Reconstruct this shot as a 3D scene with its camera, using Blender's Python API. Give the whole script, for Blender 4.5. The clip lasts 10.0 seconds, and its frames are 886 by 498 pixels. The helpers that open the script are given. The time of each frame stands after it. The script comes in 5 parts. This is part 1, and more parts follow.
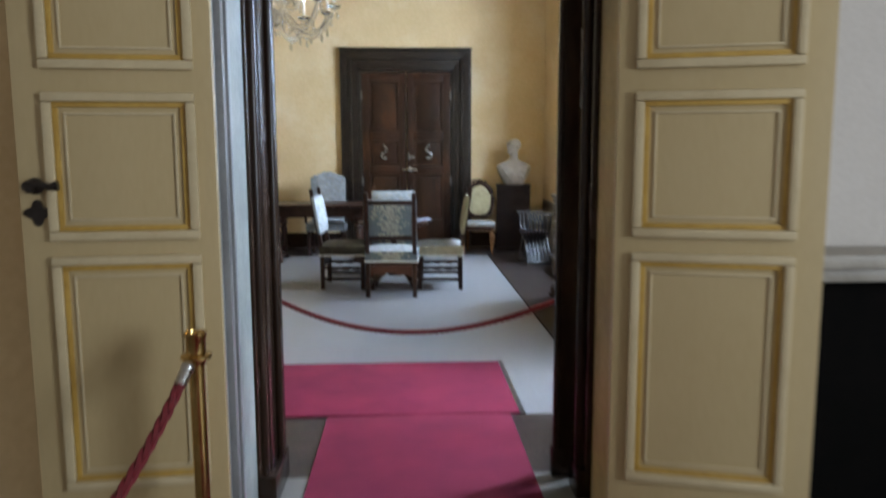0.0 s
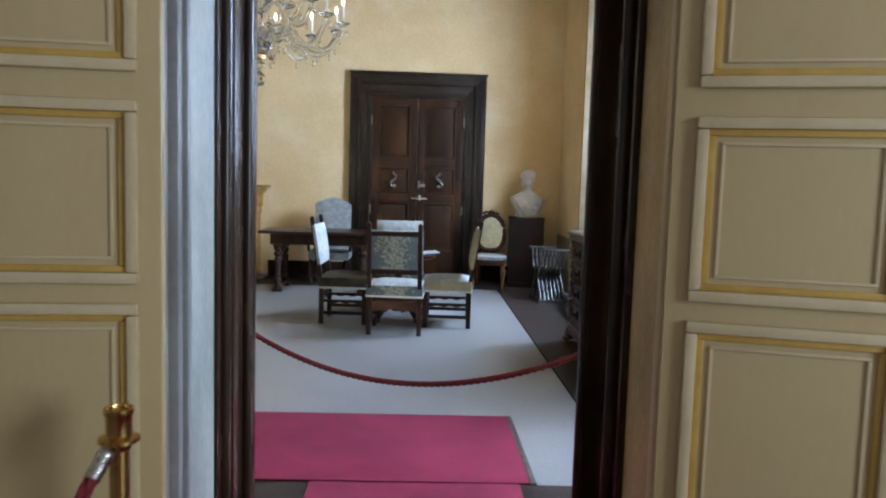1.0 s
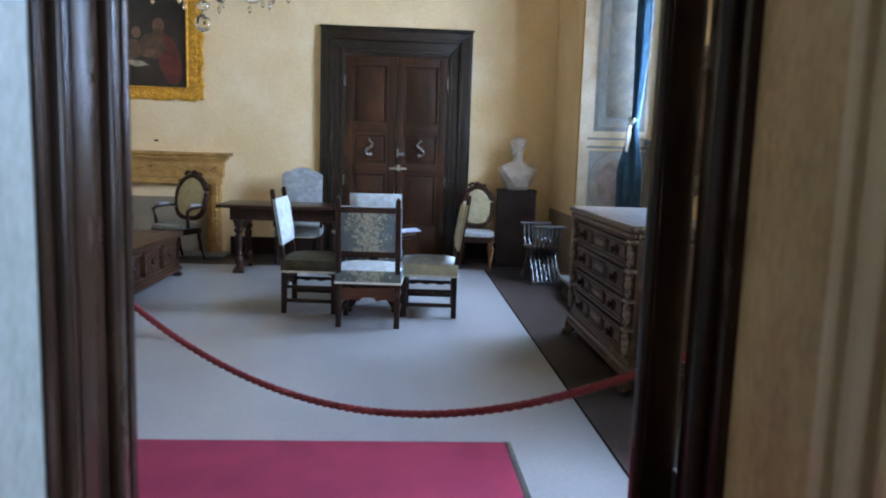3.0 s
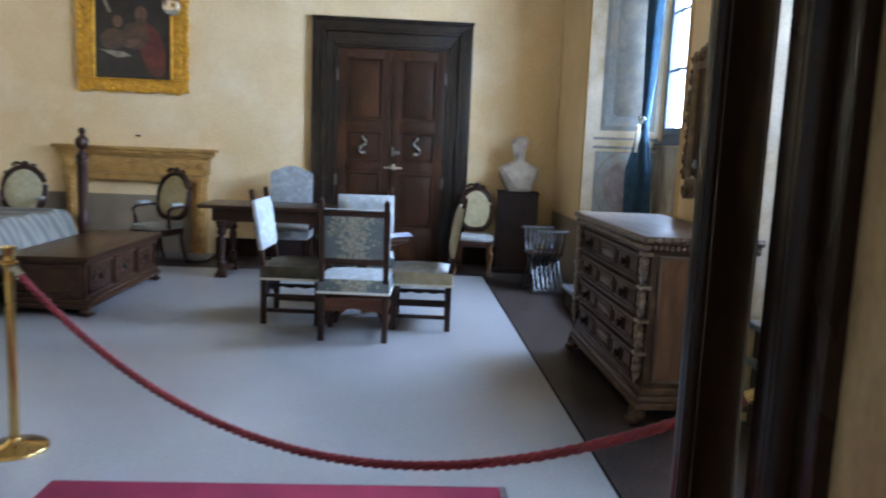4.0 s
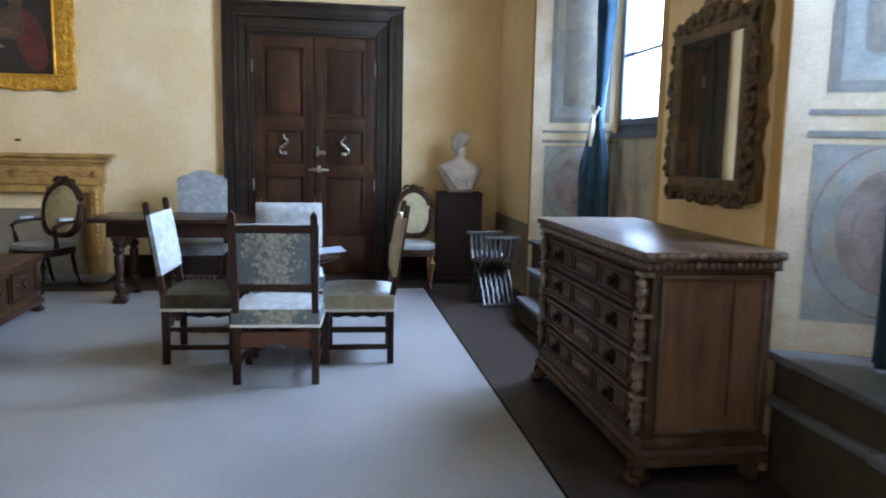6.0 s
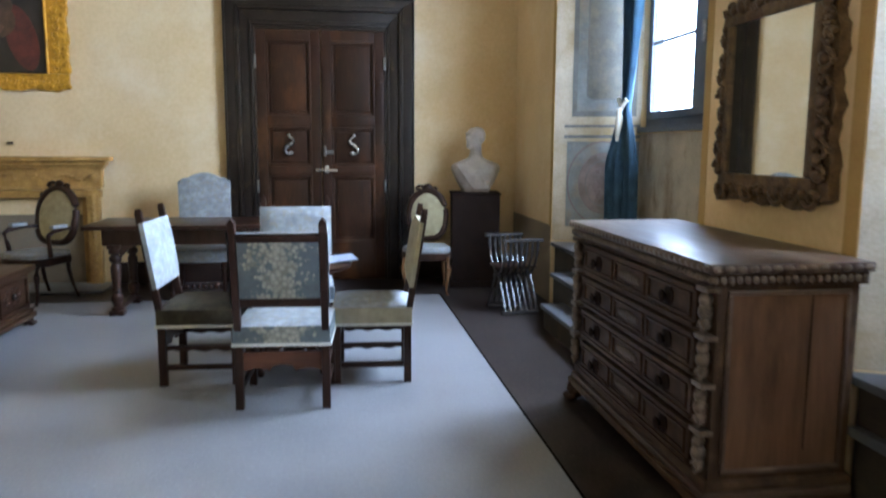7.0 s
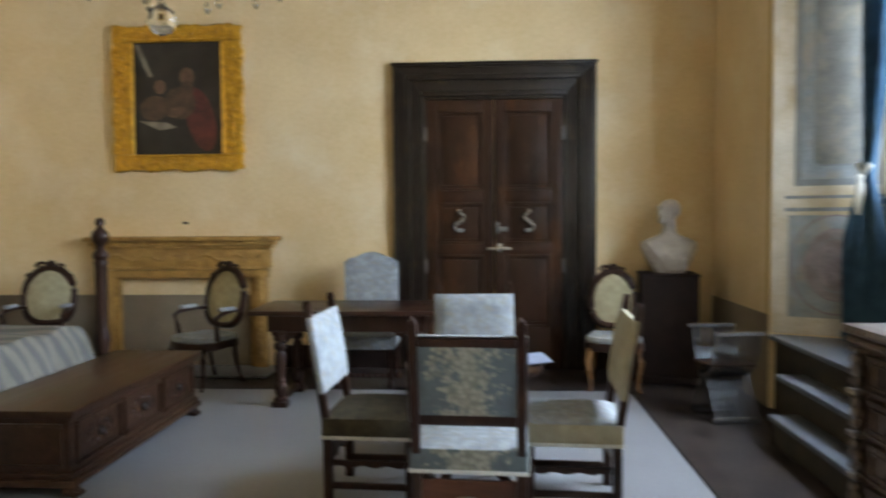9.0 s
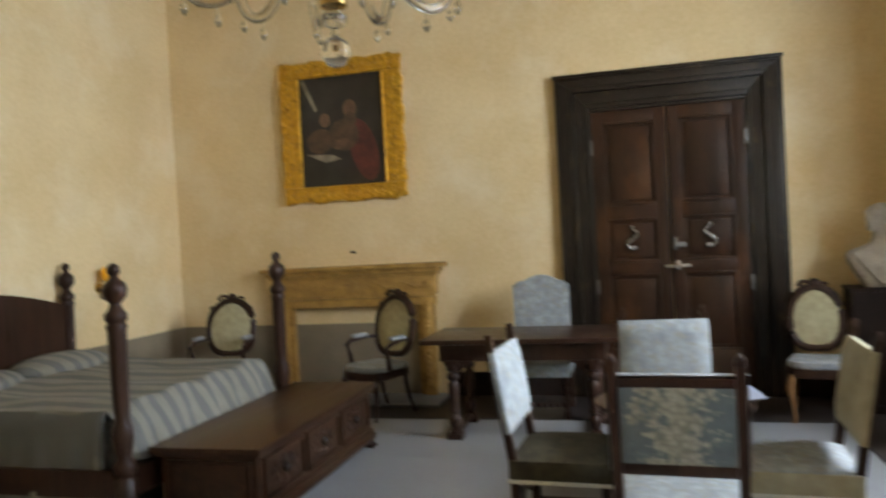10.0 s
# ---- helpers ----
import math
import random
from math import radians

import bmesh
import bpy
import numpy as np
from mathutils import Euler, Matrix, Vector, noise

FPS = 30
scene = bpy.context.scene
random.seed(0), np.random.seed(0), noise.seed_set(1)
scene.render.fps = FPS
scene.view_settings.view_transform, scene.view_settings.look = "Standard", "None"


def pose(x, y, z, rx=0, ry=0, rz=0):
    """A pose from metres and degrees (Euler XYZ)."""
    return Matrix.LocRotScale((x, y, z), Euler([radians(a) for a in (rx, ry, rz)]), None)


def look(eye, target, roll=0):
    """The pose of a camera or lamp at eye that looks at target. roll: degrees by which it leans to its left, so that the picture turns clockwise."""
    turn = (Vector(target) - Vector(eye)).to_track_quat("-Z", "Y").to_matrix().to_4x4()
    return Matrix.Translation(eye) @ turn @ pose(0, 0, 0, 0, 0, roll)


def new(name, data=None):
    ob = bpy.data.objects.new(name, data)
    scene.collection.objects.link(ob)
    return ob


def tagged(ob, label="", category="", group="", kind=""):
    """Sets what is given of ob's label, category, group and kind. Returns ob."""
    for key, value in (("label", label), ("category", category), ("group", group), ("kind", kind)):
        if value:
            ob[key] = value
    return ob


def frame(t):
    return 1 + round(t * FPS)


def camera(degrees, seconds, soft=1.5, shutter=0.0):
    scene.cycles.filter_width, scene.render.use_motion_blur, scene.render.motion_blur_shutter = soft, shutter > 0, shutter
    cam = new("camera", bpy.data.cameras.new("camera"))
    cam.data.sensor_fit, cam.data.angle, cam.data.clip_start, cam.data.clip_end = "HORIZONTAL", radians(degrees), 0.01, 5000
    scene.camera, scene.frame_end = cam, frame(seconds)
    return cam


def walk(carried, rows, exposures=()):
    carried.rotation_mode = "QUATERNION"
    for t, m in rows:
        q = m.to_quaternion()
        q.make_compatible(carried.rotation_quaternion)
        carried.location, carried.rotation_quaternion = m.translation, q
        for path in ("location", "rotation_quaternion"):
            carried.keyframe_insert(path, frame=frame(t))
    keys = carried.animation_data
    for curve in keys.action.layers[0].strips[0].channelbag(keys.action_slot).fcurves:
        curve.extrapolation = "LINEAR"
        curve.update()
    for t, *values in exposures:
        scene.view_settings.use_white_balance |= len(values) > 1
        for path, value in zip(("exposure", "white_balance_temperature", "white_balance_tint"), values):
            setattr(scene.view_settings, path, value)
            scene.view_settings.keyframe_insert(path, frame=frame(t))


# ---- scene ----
cam = camera(61.3, 10.0, soft=2.0, shutter=1.0)
PATH = [
    (0, (0.066, 0.084, 1.526), (0.159, 2.065, 1.269), -0.2),
    (0.5, (0.083, 0.374, 1.517), (0.132, 2.366, 1.34), 0.2),
    (1, (0.106, 0.611, 1.538), (0.173, 2.602, 1.355), 1.7),
    (1.5, (0.108, 0.845, 1.517), (0.178, 2.832, 1.297), 1.2),
    (2, (0.097, 1.138, 1.509), (0.22, 3.122, 1.288), 1.6),
    (2.5, (0.103, 1.394, 1.515), (0.238, 3.372, 1.252), 1.6),
    (3.8, (0.215, 2.079, 1.512), (0.305, 4.06, 1.256), 2.3),
    (4, (0.232, 2.184, 1.512), (0.347, 4.164, 1.249), 2.4),
    (4.5, (0.204, 2.427, 1.507), (0.408, 4.406, 1.301), 3.2),
    (5, (0.202, 2.7, 1.537), (0.47, 4.672, 1.333), 2.4),
    (5.5, (0.219, 2.925, 1.513), (0.531, 4.887, 1.282), 1.8),
    (6.8, (0.206, 3.529, 1.514), (0.475, 5.49, 1.226), 0),
    (7, (0.204, 3.622, 1.514), (0.485, 5.583, 1.243), 0.3),
    (7.5, (0.136, 3.82, 1.529), (0.427, 5.79, 1.333), -0.2),
    (8, (0.061, 4.037, 1.552), (0.271, 6.015, 1.343), -0.8),
    (8.5, (0.028, 4.228, 1.555), (0.045, 6.224, 1.43), -1.2),
    (9, (-0.027, 4.434, 1.58), (-0.143, 6.429, 1.493), -0.4),
    (9.5, (-0.087, 4.593, 1.614), (-0.442, 6.56, 1.541), -1.5),
    (10, (-0.222, 4.692, 1.636), (-0.735, 6.625, 1.605), -3.1),
]
EXPOSURES = [(0, 0.34, 6100, 10), (2.5, 0.36, 5450, 12), (4, 0.42, 5400, 12), (5.5, 0.43, 5500, 12), (7.5, 0.36, 5800, 12), (8.5, 0.17, 6150, 10), (9.5, 0.07, 6850, 10), (10, 0.06, 7100, 10)]
walk(cam, [(t, look(eye, target, roll)) for t, eye, target, roll in PATH], EXPOSURES)

# ---- light: overcast sky outside, daylight through the salon windows and an added anteroom one ----
world = bpy.data.worlds.new("world")
scene.world = world
world.use_nodes = True
wn = world.node_tree.nodes
sky = wn.new("ShaderNodeTexSky")
sky.sky_type, sky.sun_disc = "NISHITA", False
sky.sun_elevation, sky.sun_rotation = radians(40), radians(70)
world.node_tree.links.new(sky.outputs[0], wn["Background"].inputs[0])
wn["Background"].inputs[1].default_value = 0.1


def window_light(name, loc, size, watts, colour, turn):
    """The sky's light in a window opening."""
    d = bpy.data.lights.new(name, "AREA")
    d.shape, d.size, d.size_y, d.energy, d.color, d.spread = "RECTANGLE", size[0], size[1], watts, colour, radians(150)
    ob = new(name, d)
    ob.matrix_world = pose(*loc, *turn)
    return ob


DAY = (0.61, 0.77, 1.0)
window_light("window_light", (3.16, 9.125, 2.725), (2.0, 2.2), 305, DAY, (0, 90, 0))
window_light("sky_light", (4.35, 9.125, 3.9), (2.6, 2.4), 160, DAY, (0, 45, 0))
window_light("window_light", (3.16, 5.09, 2.725), (2.0, 1.74), 100, DAY, (0, 90, 0))
window_light("sky_light", (4.4, 5.09, 3.6), (2.6, 2.0), 800, DAY, (0, 52, 0))
# added lamp at an unseen side opening, to light the anteroom
window_light("window_light", (4.1, -0.6, 1.9), (1.8, 1.6), 112, (0.84, 0.92, 1.0), (0, 90, 0))


# ---- materials ----
def mat(name, a, b=None, rough=0.6, metal=0.0, scale=6.0, bump=0.15, stretch=(1, 1, 1), detail=6.0, fine=60.0, spec=0.5, dist=0.02, span=(0.36, 0.64)):
    """Two tones mixed by noise at two scales, with relief; metres."""
    m = bpy.data.materials.new(name)
    m.use_nodes = True
    n, l = m.node_tree.nodes, m.node_tree.links
    p = n["Principled BSDF"]
    b = b or tuple(0.8 * c for c in a)
    tc, mp = n.new("ShaderNodeTexCoord"), n.new("ShaderNodeMapping")
    mp.inputs["Scale"].default_value = stretch
    l.new(tc.outputs["Object"], mp.inputs[0])
    big, small = n.new("ShaderNodeTexNoise"), n.new("ShaderNodeTexNoise")
    for t, s in ((big, scale), (small, fine)):
        t.inputs["Scale"].default_value, t.inputs["Detail"].default_value = s, detail
        l.new(mp.outputs[0], t.inputs["Vector"])
    add = n.new("ShaderNodeMix")
    add.data_type, add.inputs[0].default_value = "FLOAT", 0.35
    l.new(big.outputs[0], add.inputs[2]), l.new(small.outputs[0], add.inputs[3])
    ramp = n.new("ShaderNodeValToRGB")
    ramp.color_ramp.elements[0].position, ramp.color_ramp.elements[1].position = span
    ramp.color_ramp.elements[0].color, ramp.color_ramp.elements[1].color = (*b, 1), (*a, 1)
    l.new(add.outputs[0], ramp.inputs[0]), l.new(ramp.outputs[0], p.inputs["Base Color"])
    bp = n.new("ShaderNodeBump")
    bp.inputs["Strength"].default_value, bp.inputs["Distance"].default_value = bump, dist
    l.new(add.outputs[0], bp.inputs["Height"]), l.new(bp.outputs[0], p.inputs["Normal"])
    rr = n.new("ShaderNodeMapRange")
    rr.inputs[3].default_value, rr.inputs[4].default_value = max(0.03, rough - 0.1), min(1, rough + 0.1)
    l.new(big.outputs[0], rr.inputs[0]), l.new(rr.outputs[0], p.inputs["Roughness"])
    p.inputs["Metallic"].default_value = metal
    p.inputs["Specular IOR Level"].default_value = spec
    return m


def wood(name, a, b, rough=0.4, along="z", grain=14.0, spec=0.25):
    st = {"x": (0.12, 1, 1), "y": (1, 0.12, 1), "z": (1, 1, 0.12)}[along]
    return mat(name, a, b, rough, 0, grain, 0.06, st, 4, 60, spec, 0.003, (0.3, 0.7))


plaster = mat("plaster", (0.80, 0.605, 0.335), (0.68, 0.485, 0.24), 0.85, scale=1.1, bump=0.12, fine=26)
plaster_pale = mat("plaster_pale", (0.66, 0.61, 0.55), (0.58, 0.53, 0.47), 0.85, scale=1.3, bump=0.1)
# ceiling stays out of view; its brown is chosen to weaken bounced light
ceiling_dim = mat("ceiling_dim", (0.36, 0.29, 0.20), (0.27, 0.21, 0.14), 0.8, scale=2)
dado_paint = mat("dado_paint", (0.25, 0.19, 0.12), (0.18, 0.135, 0.085), 0.8, scale=2.5)
floor_stone = mat("floor_stone", (0.31, 0.307, 0.307), (0.175, 0.172, 0.17), 0.34, scale=1.1, bump=0.015, fine=45, spec=0.6, span=(0.25, 0.75), dist=0.004)
band_stone = mat("band_stone", (0.058, 0.043, 0.037), (0.015, 0.011, 0.0095), 0.40, scale=4, bump=0.03, fine=38, spec=0.15, span=(0.36, 0.64), dist=0.004)
threshold_stone = mat("threshold_stone", (0.24, 0.21, 0.18), (0.15, 0.132, 0.112), 0.45, scale=4, fine=80)
step_stone = mat("step_stone", (0.145, 0.152, 0.168), (0.09, 0.094, 0.102), 0.32, scale=5, fine=90)
# ochre plaster risers, with the shade on their fronts put into this dark colour
riser_shaded = mat("riser_shaded", (0.058, 0.043, 0.025), (0.032, 0.024, 0.015), 0.8, scale=6)
casing_wood = mat("casing_wood", (0.036, 0.019, 0.010), (0.010, 0.006, 0.004), 0.24, 0, 7, 0.03, (1, 1, 0.3), 3, 30, 0.32, 0.002, (0.25, 0.75))
surround_wood = mat("surround_wood", (0.024, 0.0135, 0.0075), (0.008, 0.005, 0.0032), 0.33, 0, 9, 0.08, (1, 1, 0.5), 5, 40, 0.42, 0.003, (0.3, 0.7))
door_wood = wood("door_wood", (0.056, 0.020, 0.007), (0.010, 0.0045, 0.0026), 0.34, grain=6.0, spec=0.3)
# chair wood again, brightened and reddened for the light on the aprons
apron_lit = wood("apron_lit", (0.115, 0.044, 0.022), (0.05, 0.019, 0.010), 0.35, "x")
chair_wood = wood("chair_wood", (0.050, 0.021, 0.012), (0.017, 0.008, 0.005), 0.32)
commode_wood = wood("commode_wood", (0.090, 0.050, 0.028), (0.032, 0.018, 0.0105), 0.45)
commode_top = wood("commode_top", (0.085, 0.048, 0.03), (0.05, 0.028, 0.018), 0.34, "y", spec=0.8)
# carved edges paler than the wood, with their silvery highlights in the base colour
commode_edge = mat("commode_edge", (0.20, 0.145, 0.10), (0.07, 0.045, 0.03), 0.35, scale=30, bump=0.2, fine=120, spec=0.7, dist=0.002)
chest_wood = wood("chest_wood", (0.056, 0.024, 0.011), (0.018, 0.008, 0.005), 0.34, "y")
# side boards lighter than the body: window light put into the wood colour
commode_side_lit = wood("commode_side_lit", (0.17, 0.092, 0.05), (0.075, 0.038, 0.021), 0.33)
honey_wood = wood("honey_wood", (0.30, 0.15, 0.06), (0.16, 0.075, 0.03), 0.35)
leaf_paint = mat("leaf_paint", (0.50, 0.385, 0.20), (0.455, 0.345, 0.17), 0.42, scale=3, bump=0.05, stretch=(1, 1, 0.3))
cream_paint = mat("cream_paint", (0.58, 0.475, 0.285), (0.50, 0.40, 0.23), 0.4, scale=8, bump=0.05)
gold_paint = mat("gold_paint", (0.52, 0.33, 0.07), (0.42, 0.25, 0.05), 0.4, scale=14, bump=0.1)
# left jamb and reveal greyed and darkened in colour to offset salon daylight
jamb_dimmed = mat("jamb_dimmed", (0.27, 0.268, 0.258), (0.195, 0.192, 0.184), 0.38, scale=5, bump=0.05)
marble_dimmed = mat("marble_dimmed", (0.29, 0.288, 0.25), (0.14, 0.15, 0.125), 0.45, scale=4.5, bump=0.04, stretch=(1, 1, 0.45))
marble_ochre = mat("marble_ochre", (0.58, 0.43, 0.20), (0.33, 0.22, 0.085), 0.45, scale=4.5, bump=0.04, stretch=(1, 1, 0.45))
brass = mat("brass", (0.62, 0.42, 0.16), (0.48, 0.31, 0.10), 0.22, 1.0, scale=20, bump=0.03)
iron = mat("iron", (0.30, 0.29, 0.27), (0.16, 0.15, 0.14), 0.4, 0.9, scale=40)
steel = mat("steel", (0.62, 0.61, 0.58), (0.45, 0.44, 0.42), 0.28, 1.0, scale=40)
dark_metal = mat("dark_metal", (0.06, 0.05, 0.045), (0.03, 0.025, 0.02), 0.4, 0.8, scale=40)
gilt = mat("gilt", (0.78, 0.42, 0.035), (0.46, 0.22, 0.02), 0.38, 0.45, scale=18, bump=0.5, fine=70)
old_gilt = mat("old_gilt", (0.19, 0.115, 0.05), (0.07, 0.042, 0.022), 0.42, 0.3, scale=16, bump=0.5, fine=60)
mantel_stone = mat("mantel_stone", (0.47, 0.26, 0.065), (0.27, 0.135, 0.032), 0.5, scale=7, bump=0.25, fine=40)
# white marble toned darker and warmer, as the bust stands in shade
shaded_stone = mat("shaded_stone", (0.46, 0.395, 0.32), (0.33, 0.28, 0.22), 0.5, scale=9, bump=0.08)
pedestal_paint = mat("pedestal_paint", (0.026, 0.014, 0.010), (0.015, 0.009, 0.007), 0.65, scale=5, spec=0.12)
carpet_red = mat("carpet_red", (0.20, 0.024, 0.046), (0.135, 0.016, 0.034), 0.95, scale=3, bump=0.4, fine=260, spec=0.1, dist=0.004)
rope_red = mat("rope_red", (0.19, 0.014, 0.02), (0.10, 0.008, 0.011), 0.75, scale=60, bump=0.4, fine=200, dist=0.003)
fabric_white = mat("fabric_white", (0.39, 0.40, 0.40), (0.22, 0.235, 0.24), 0.85, scale=17, bump=0.25, fine=300, spec=0.2, dist=0.003)
fabric_olive = mat("fabric_olive", (0.085, 0.070, 0.043), (0.040, 0.033, 0.021), 0.85, scale=16, bump=0.25, fine=300, spec=0.2, dist=0.003)
fabric_cream = mat("fabric_cream", (0.46, 0.40, 0.24), (0.34, 0.29, 0.165), 0.8, scale=18, bump=0.25, fine=250, spec=0.2, dist=0.003)
trim_braid = mat("trim_braid", (0.70, 0.68, 0.60), (0.5, 0.48, 0.4), 0.8, scale=80, bump=0.4, fine=300, dist=0.003)
curtain_blue = mat("curtain_blue", (0.06, 0.125, 0.185), (0.03, 0.065, 0.10), 0.7, scale=8, bump=0.2, fine=200, spec=0.3, dist=0.004)
fresco_base = mat("fresco_base", (0.60, 0.52, 0.39), (0.42, 0.345, 0.235), 0.85, scale=3.5, bump=0.1)
fresco_olive = mat("fresco_olive", (0.20, 0.19, 0.16), (0.115, 0.11, 0.09), 0.85, scale=4, bump=0.1)
fresco_grey = mat("fresco_grey", (0.22, 0.22, 0.205), (0.13, 0.13, 0.118), 0.85, scale=5, bump=0.1)
fresco_blue = mat("fresco_blue", (0.27, 0.285, 0.27), (0.165, 0.178, 0.168), 0.85, scale=6, bump=0.1)
fresco_mauve = mat("fresco_mauve", (0.28, 0.225, 0.20), (0.18, 0.145, 0.13), 0.85, scale=7, bump=0.1)
fresco_brown = mat("fresco_brown", (0.25, 0.19, 0.175), (0.17, 0.13, 0.12), 0.85, scale=20, bump=0.1)
fresco_ochre = mat("fresco_ochre", (0.56, 0.36, 0.12), (0.46, 0.28, 0.09), 0.85, scale=6, bump=0.1)
panel_plaster = mat("panel_plaster", (0.52, 0.44, 0.32), (0.36, 0.31, 0.23), 0.85, scale=3.5, bump=0.15)
window_paint = mat("window_paint", (0.12, 0.13, 0.145), (0.08, 0.085, 0.095), 0.5, scale=8)
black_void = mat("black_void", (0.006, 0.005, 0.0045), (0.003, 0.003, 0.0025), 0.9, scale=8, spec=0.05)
canvas_dark = mat("canvas_dark", (0.030, 0.022, 0.016), (0.012, 0.009, 0.007), 0.4, scale=5, bump=0.1)
paint_red = mat("paint_red", (0.13, 0.024, 0.016), (0.045, 0.010, 0.008), 0.45, scale=9, bump=0.1)
paint_flesh = mat("paint_flesh", (0.17, 0.09, 0.05), (0.07, 0.038, 0.022), 0.45, scale=14, bump=0.1)
paint_brown = mat("paint_brown", (0.10, 0.055, 0.03), (0.045, 0.025, 0.015), 0.45, scale=12, bump=0.1)
paint_white = mat("paint_white", (0.30, 0.26, 0.19), (0.12, 0.10, 0.07), 0.45, scale=12, bump=0.1)
candle_white = mat("candle_white", (0.82, 0.78, 0.68), (0.75, 0.7, 0.6), 0.5, scale=10)
amber_glass = mat("amber_glass", (0.85, 0.42, 0.03), (0.7, 0.32, 0.02), 0.15, scale=10)
slat_wood = wood("slat_wood", (0.10, 0.093, 0.09), (0.04, 0.036, 0.033), 0.20, spec=0.7)
fabric_tan = mat("fabric_tan", (0.42, 0.37, 0.25), (0.30, 0.26, 0.17), 0.85, scale=14, bump=0.25, fine=300, spec=0.2, dist=0.003)
paper = mat("paper", (0.42, 0.46, 0.56), (0.34, 0.38, 0.48), 0.3, scale=10, bump=0.02)


def flecked(m, colour, scale, lo, hi, stretch=(1, 1, 1)):
    """Worn flecks or stains of a second colour, by one more noise."""
    n, l = m.node_tree.nodes, m.node_tree.links
    p = n["Principled BSDF"]
    old = p.inputs["Base Color"].links[0].from_socket
    tc, mp, nz, rp, mix = n.new("ShaderNodeTexCoord"), n.new("ShaderNodeMapping"), n.new("ShaderNodeTexNoise"), n.new("ShaderNodeValToRGB"), n.new("ShaderNodeMix")
    mp.inputs["Scale"].default_value, mp.inputs["Location"].default_value = stretch, (3.1, 1.7, 5.3)
    nz.inputs["Scale"].default_value, nz.inputs["Detail"].default_value, nz.inputs["Roughness"].default_value = scale, 8, 0.65
    rp.color_ramp.elements[0].position, rp.color_ramp.elements[1].position = lo, hi
    mix.data_type = "RGBA"
    mix.inputs[7].default_value = (*colour, 1)
    l.new(tc.outputs["Object"], mp.inputs[0]), l.new(mp.outputs[0], nz.inputs["Vector"]), l.new(nz.outputs[0], rp.inputs[0])
    l.new(rp.outputs[0], mix.inputs[0]), l.new(old, mix.inputs[6]), l.new(mix.outputs[2], p.inputs["Base Color"])


flecked(surround_wood, (0.085, 0.052, 0.022), 7.0, 0.58, 0.76)
flecked(door_wood, (0.12, 0.042, 0.012), 3.5, 0.52, 0.80, (1, 1, 0.4))
flecked(plaster, (0.84, 0.70, 0.47), 1.3, 0.50, 0.85)
flecked(panel_plaster, (0.20, 0.13, 0.06), 5.0, 0.48, 0.75, (1, 1, 0.5))
flecked(fresco_base, (0.36, 0.255, 0.115), 2.6, 0.46, 0.72)
flecked(fresco_blue, (0.30, 0.24, 0.15), 3.5, 0.48, 0.75)
flecked(fresco_olive, (0.27, 0.225, 0.15), 5.0, 0.5, 0.75)
flecked(fresco_mauve, (0.15, 0.105, 0.08), 6.0, 0.5, 0.72)
flecked(fresco_grey, (0.17, 0.14, 0.095), 4.0, 0.5, 0.8)
flecked(commode_wood, (0.14, 0.085, 0.048), 7.0, 0.52, 0.75)
flecked(commode_top, (0.20, 0.14, 0.095), 4.0, 0.50, 0.75, (1, 0.3, 1))
flecked(commode_side_lit, (0.05, 0.027, 0.016), 4.0, 0.50, 0.75, (1, 1, 0.4))
flecked(riser_shaded, (0.085, 0.06, 0.03), 5.0, 0.5, 0.8)
flecked(floor_stone, (0.38, 0.355, 0.33), 90.0, 0.58, 0.68)
flecked(band_stone, (0.13, 0.105, 0.085), 70.0, 0.58, 0.68)
flecked(mantel_stone, (0.50, 0.27, 0.06), 9.0, 0.52, 0.75)
flecked(gilt, (0.20, 0.085, 0.012), 11.0, 0.54, 0.72)
flecked(shaded_stone, (0.22, 0.175, 0.13), 14.0, 0.56, 0.8)
flecked(fabric_white, (0.30, 0.285, 0.24), 22.0, 0.5, 0.62)


def translucent(m, share):
    """Lets a share of the light through a cloth."""
    n, l = m.node_tree.nodes, m.node_tree.links
    p, out = n["Principled BSDF"], n["Material Output"]
    tr, mix = n.new("ShaderNodeBsdfTranslucent"), n.new("ShaderNodeMixShader")
    l.new(p.inputs["Base Color"].links[0].from_socket, tr.inputs[0])
    mix.inputs[0].default_value = share
    l.new(p.outputs[0], mix.inputs[1]), l.new(tr.outputs[0], mix.inputs[2]), l.new(mix.outputs[0], out.inputs[0])


translucent(curtain_blue, 0.35)


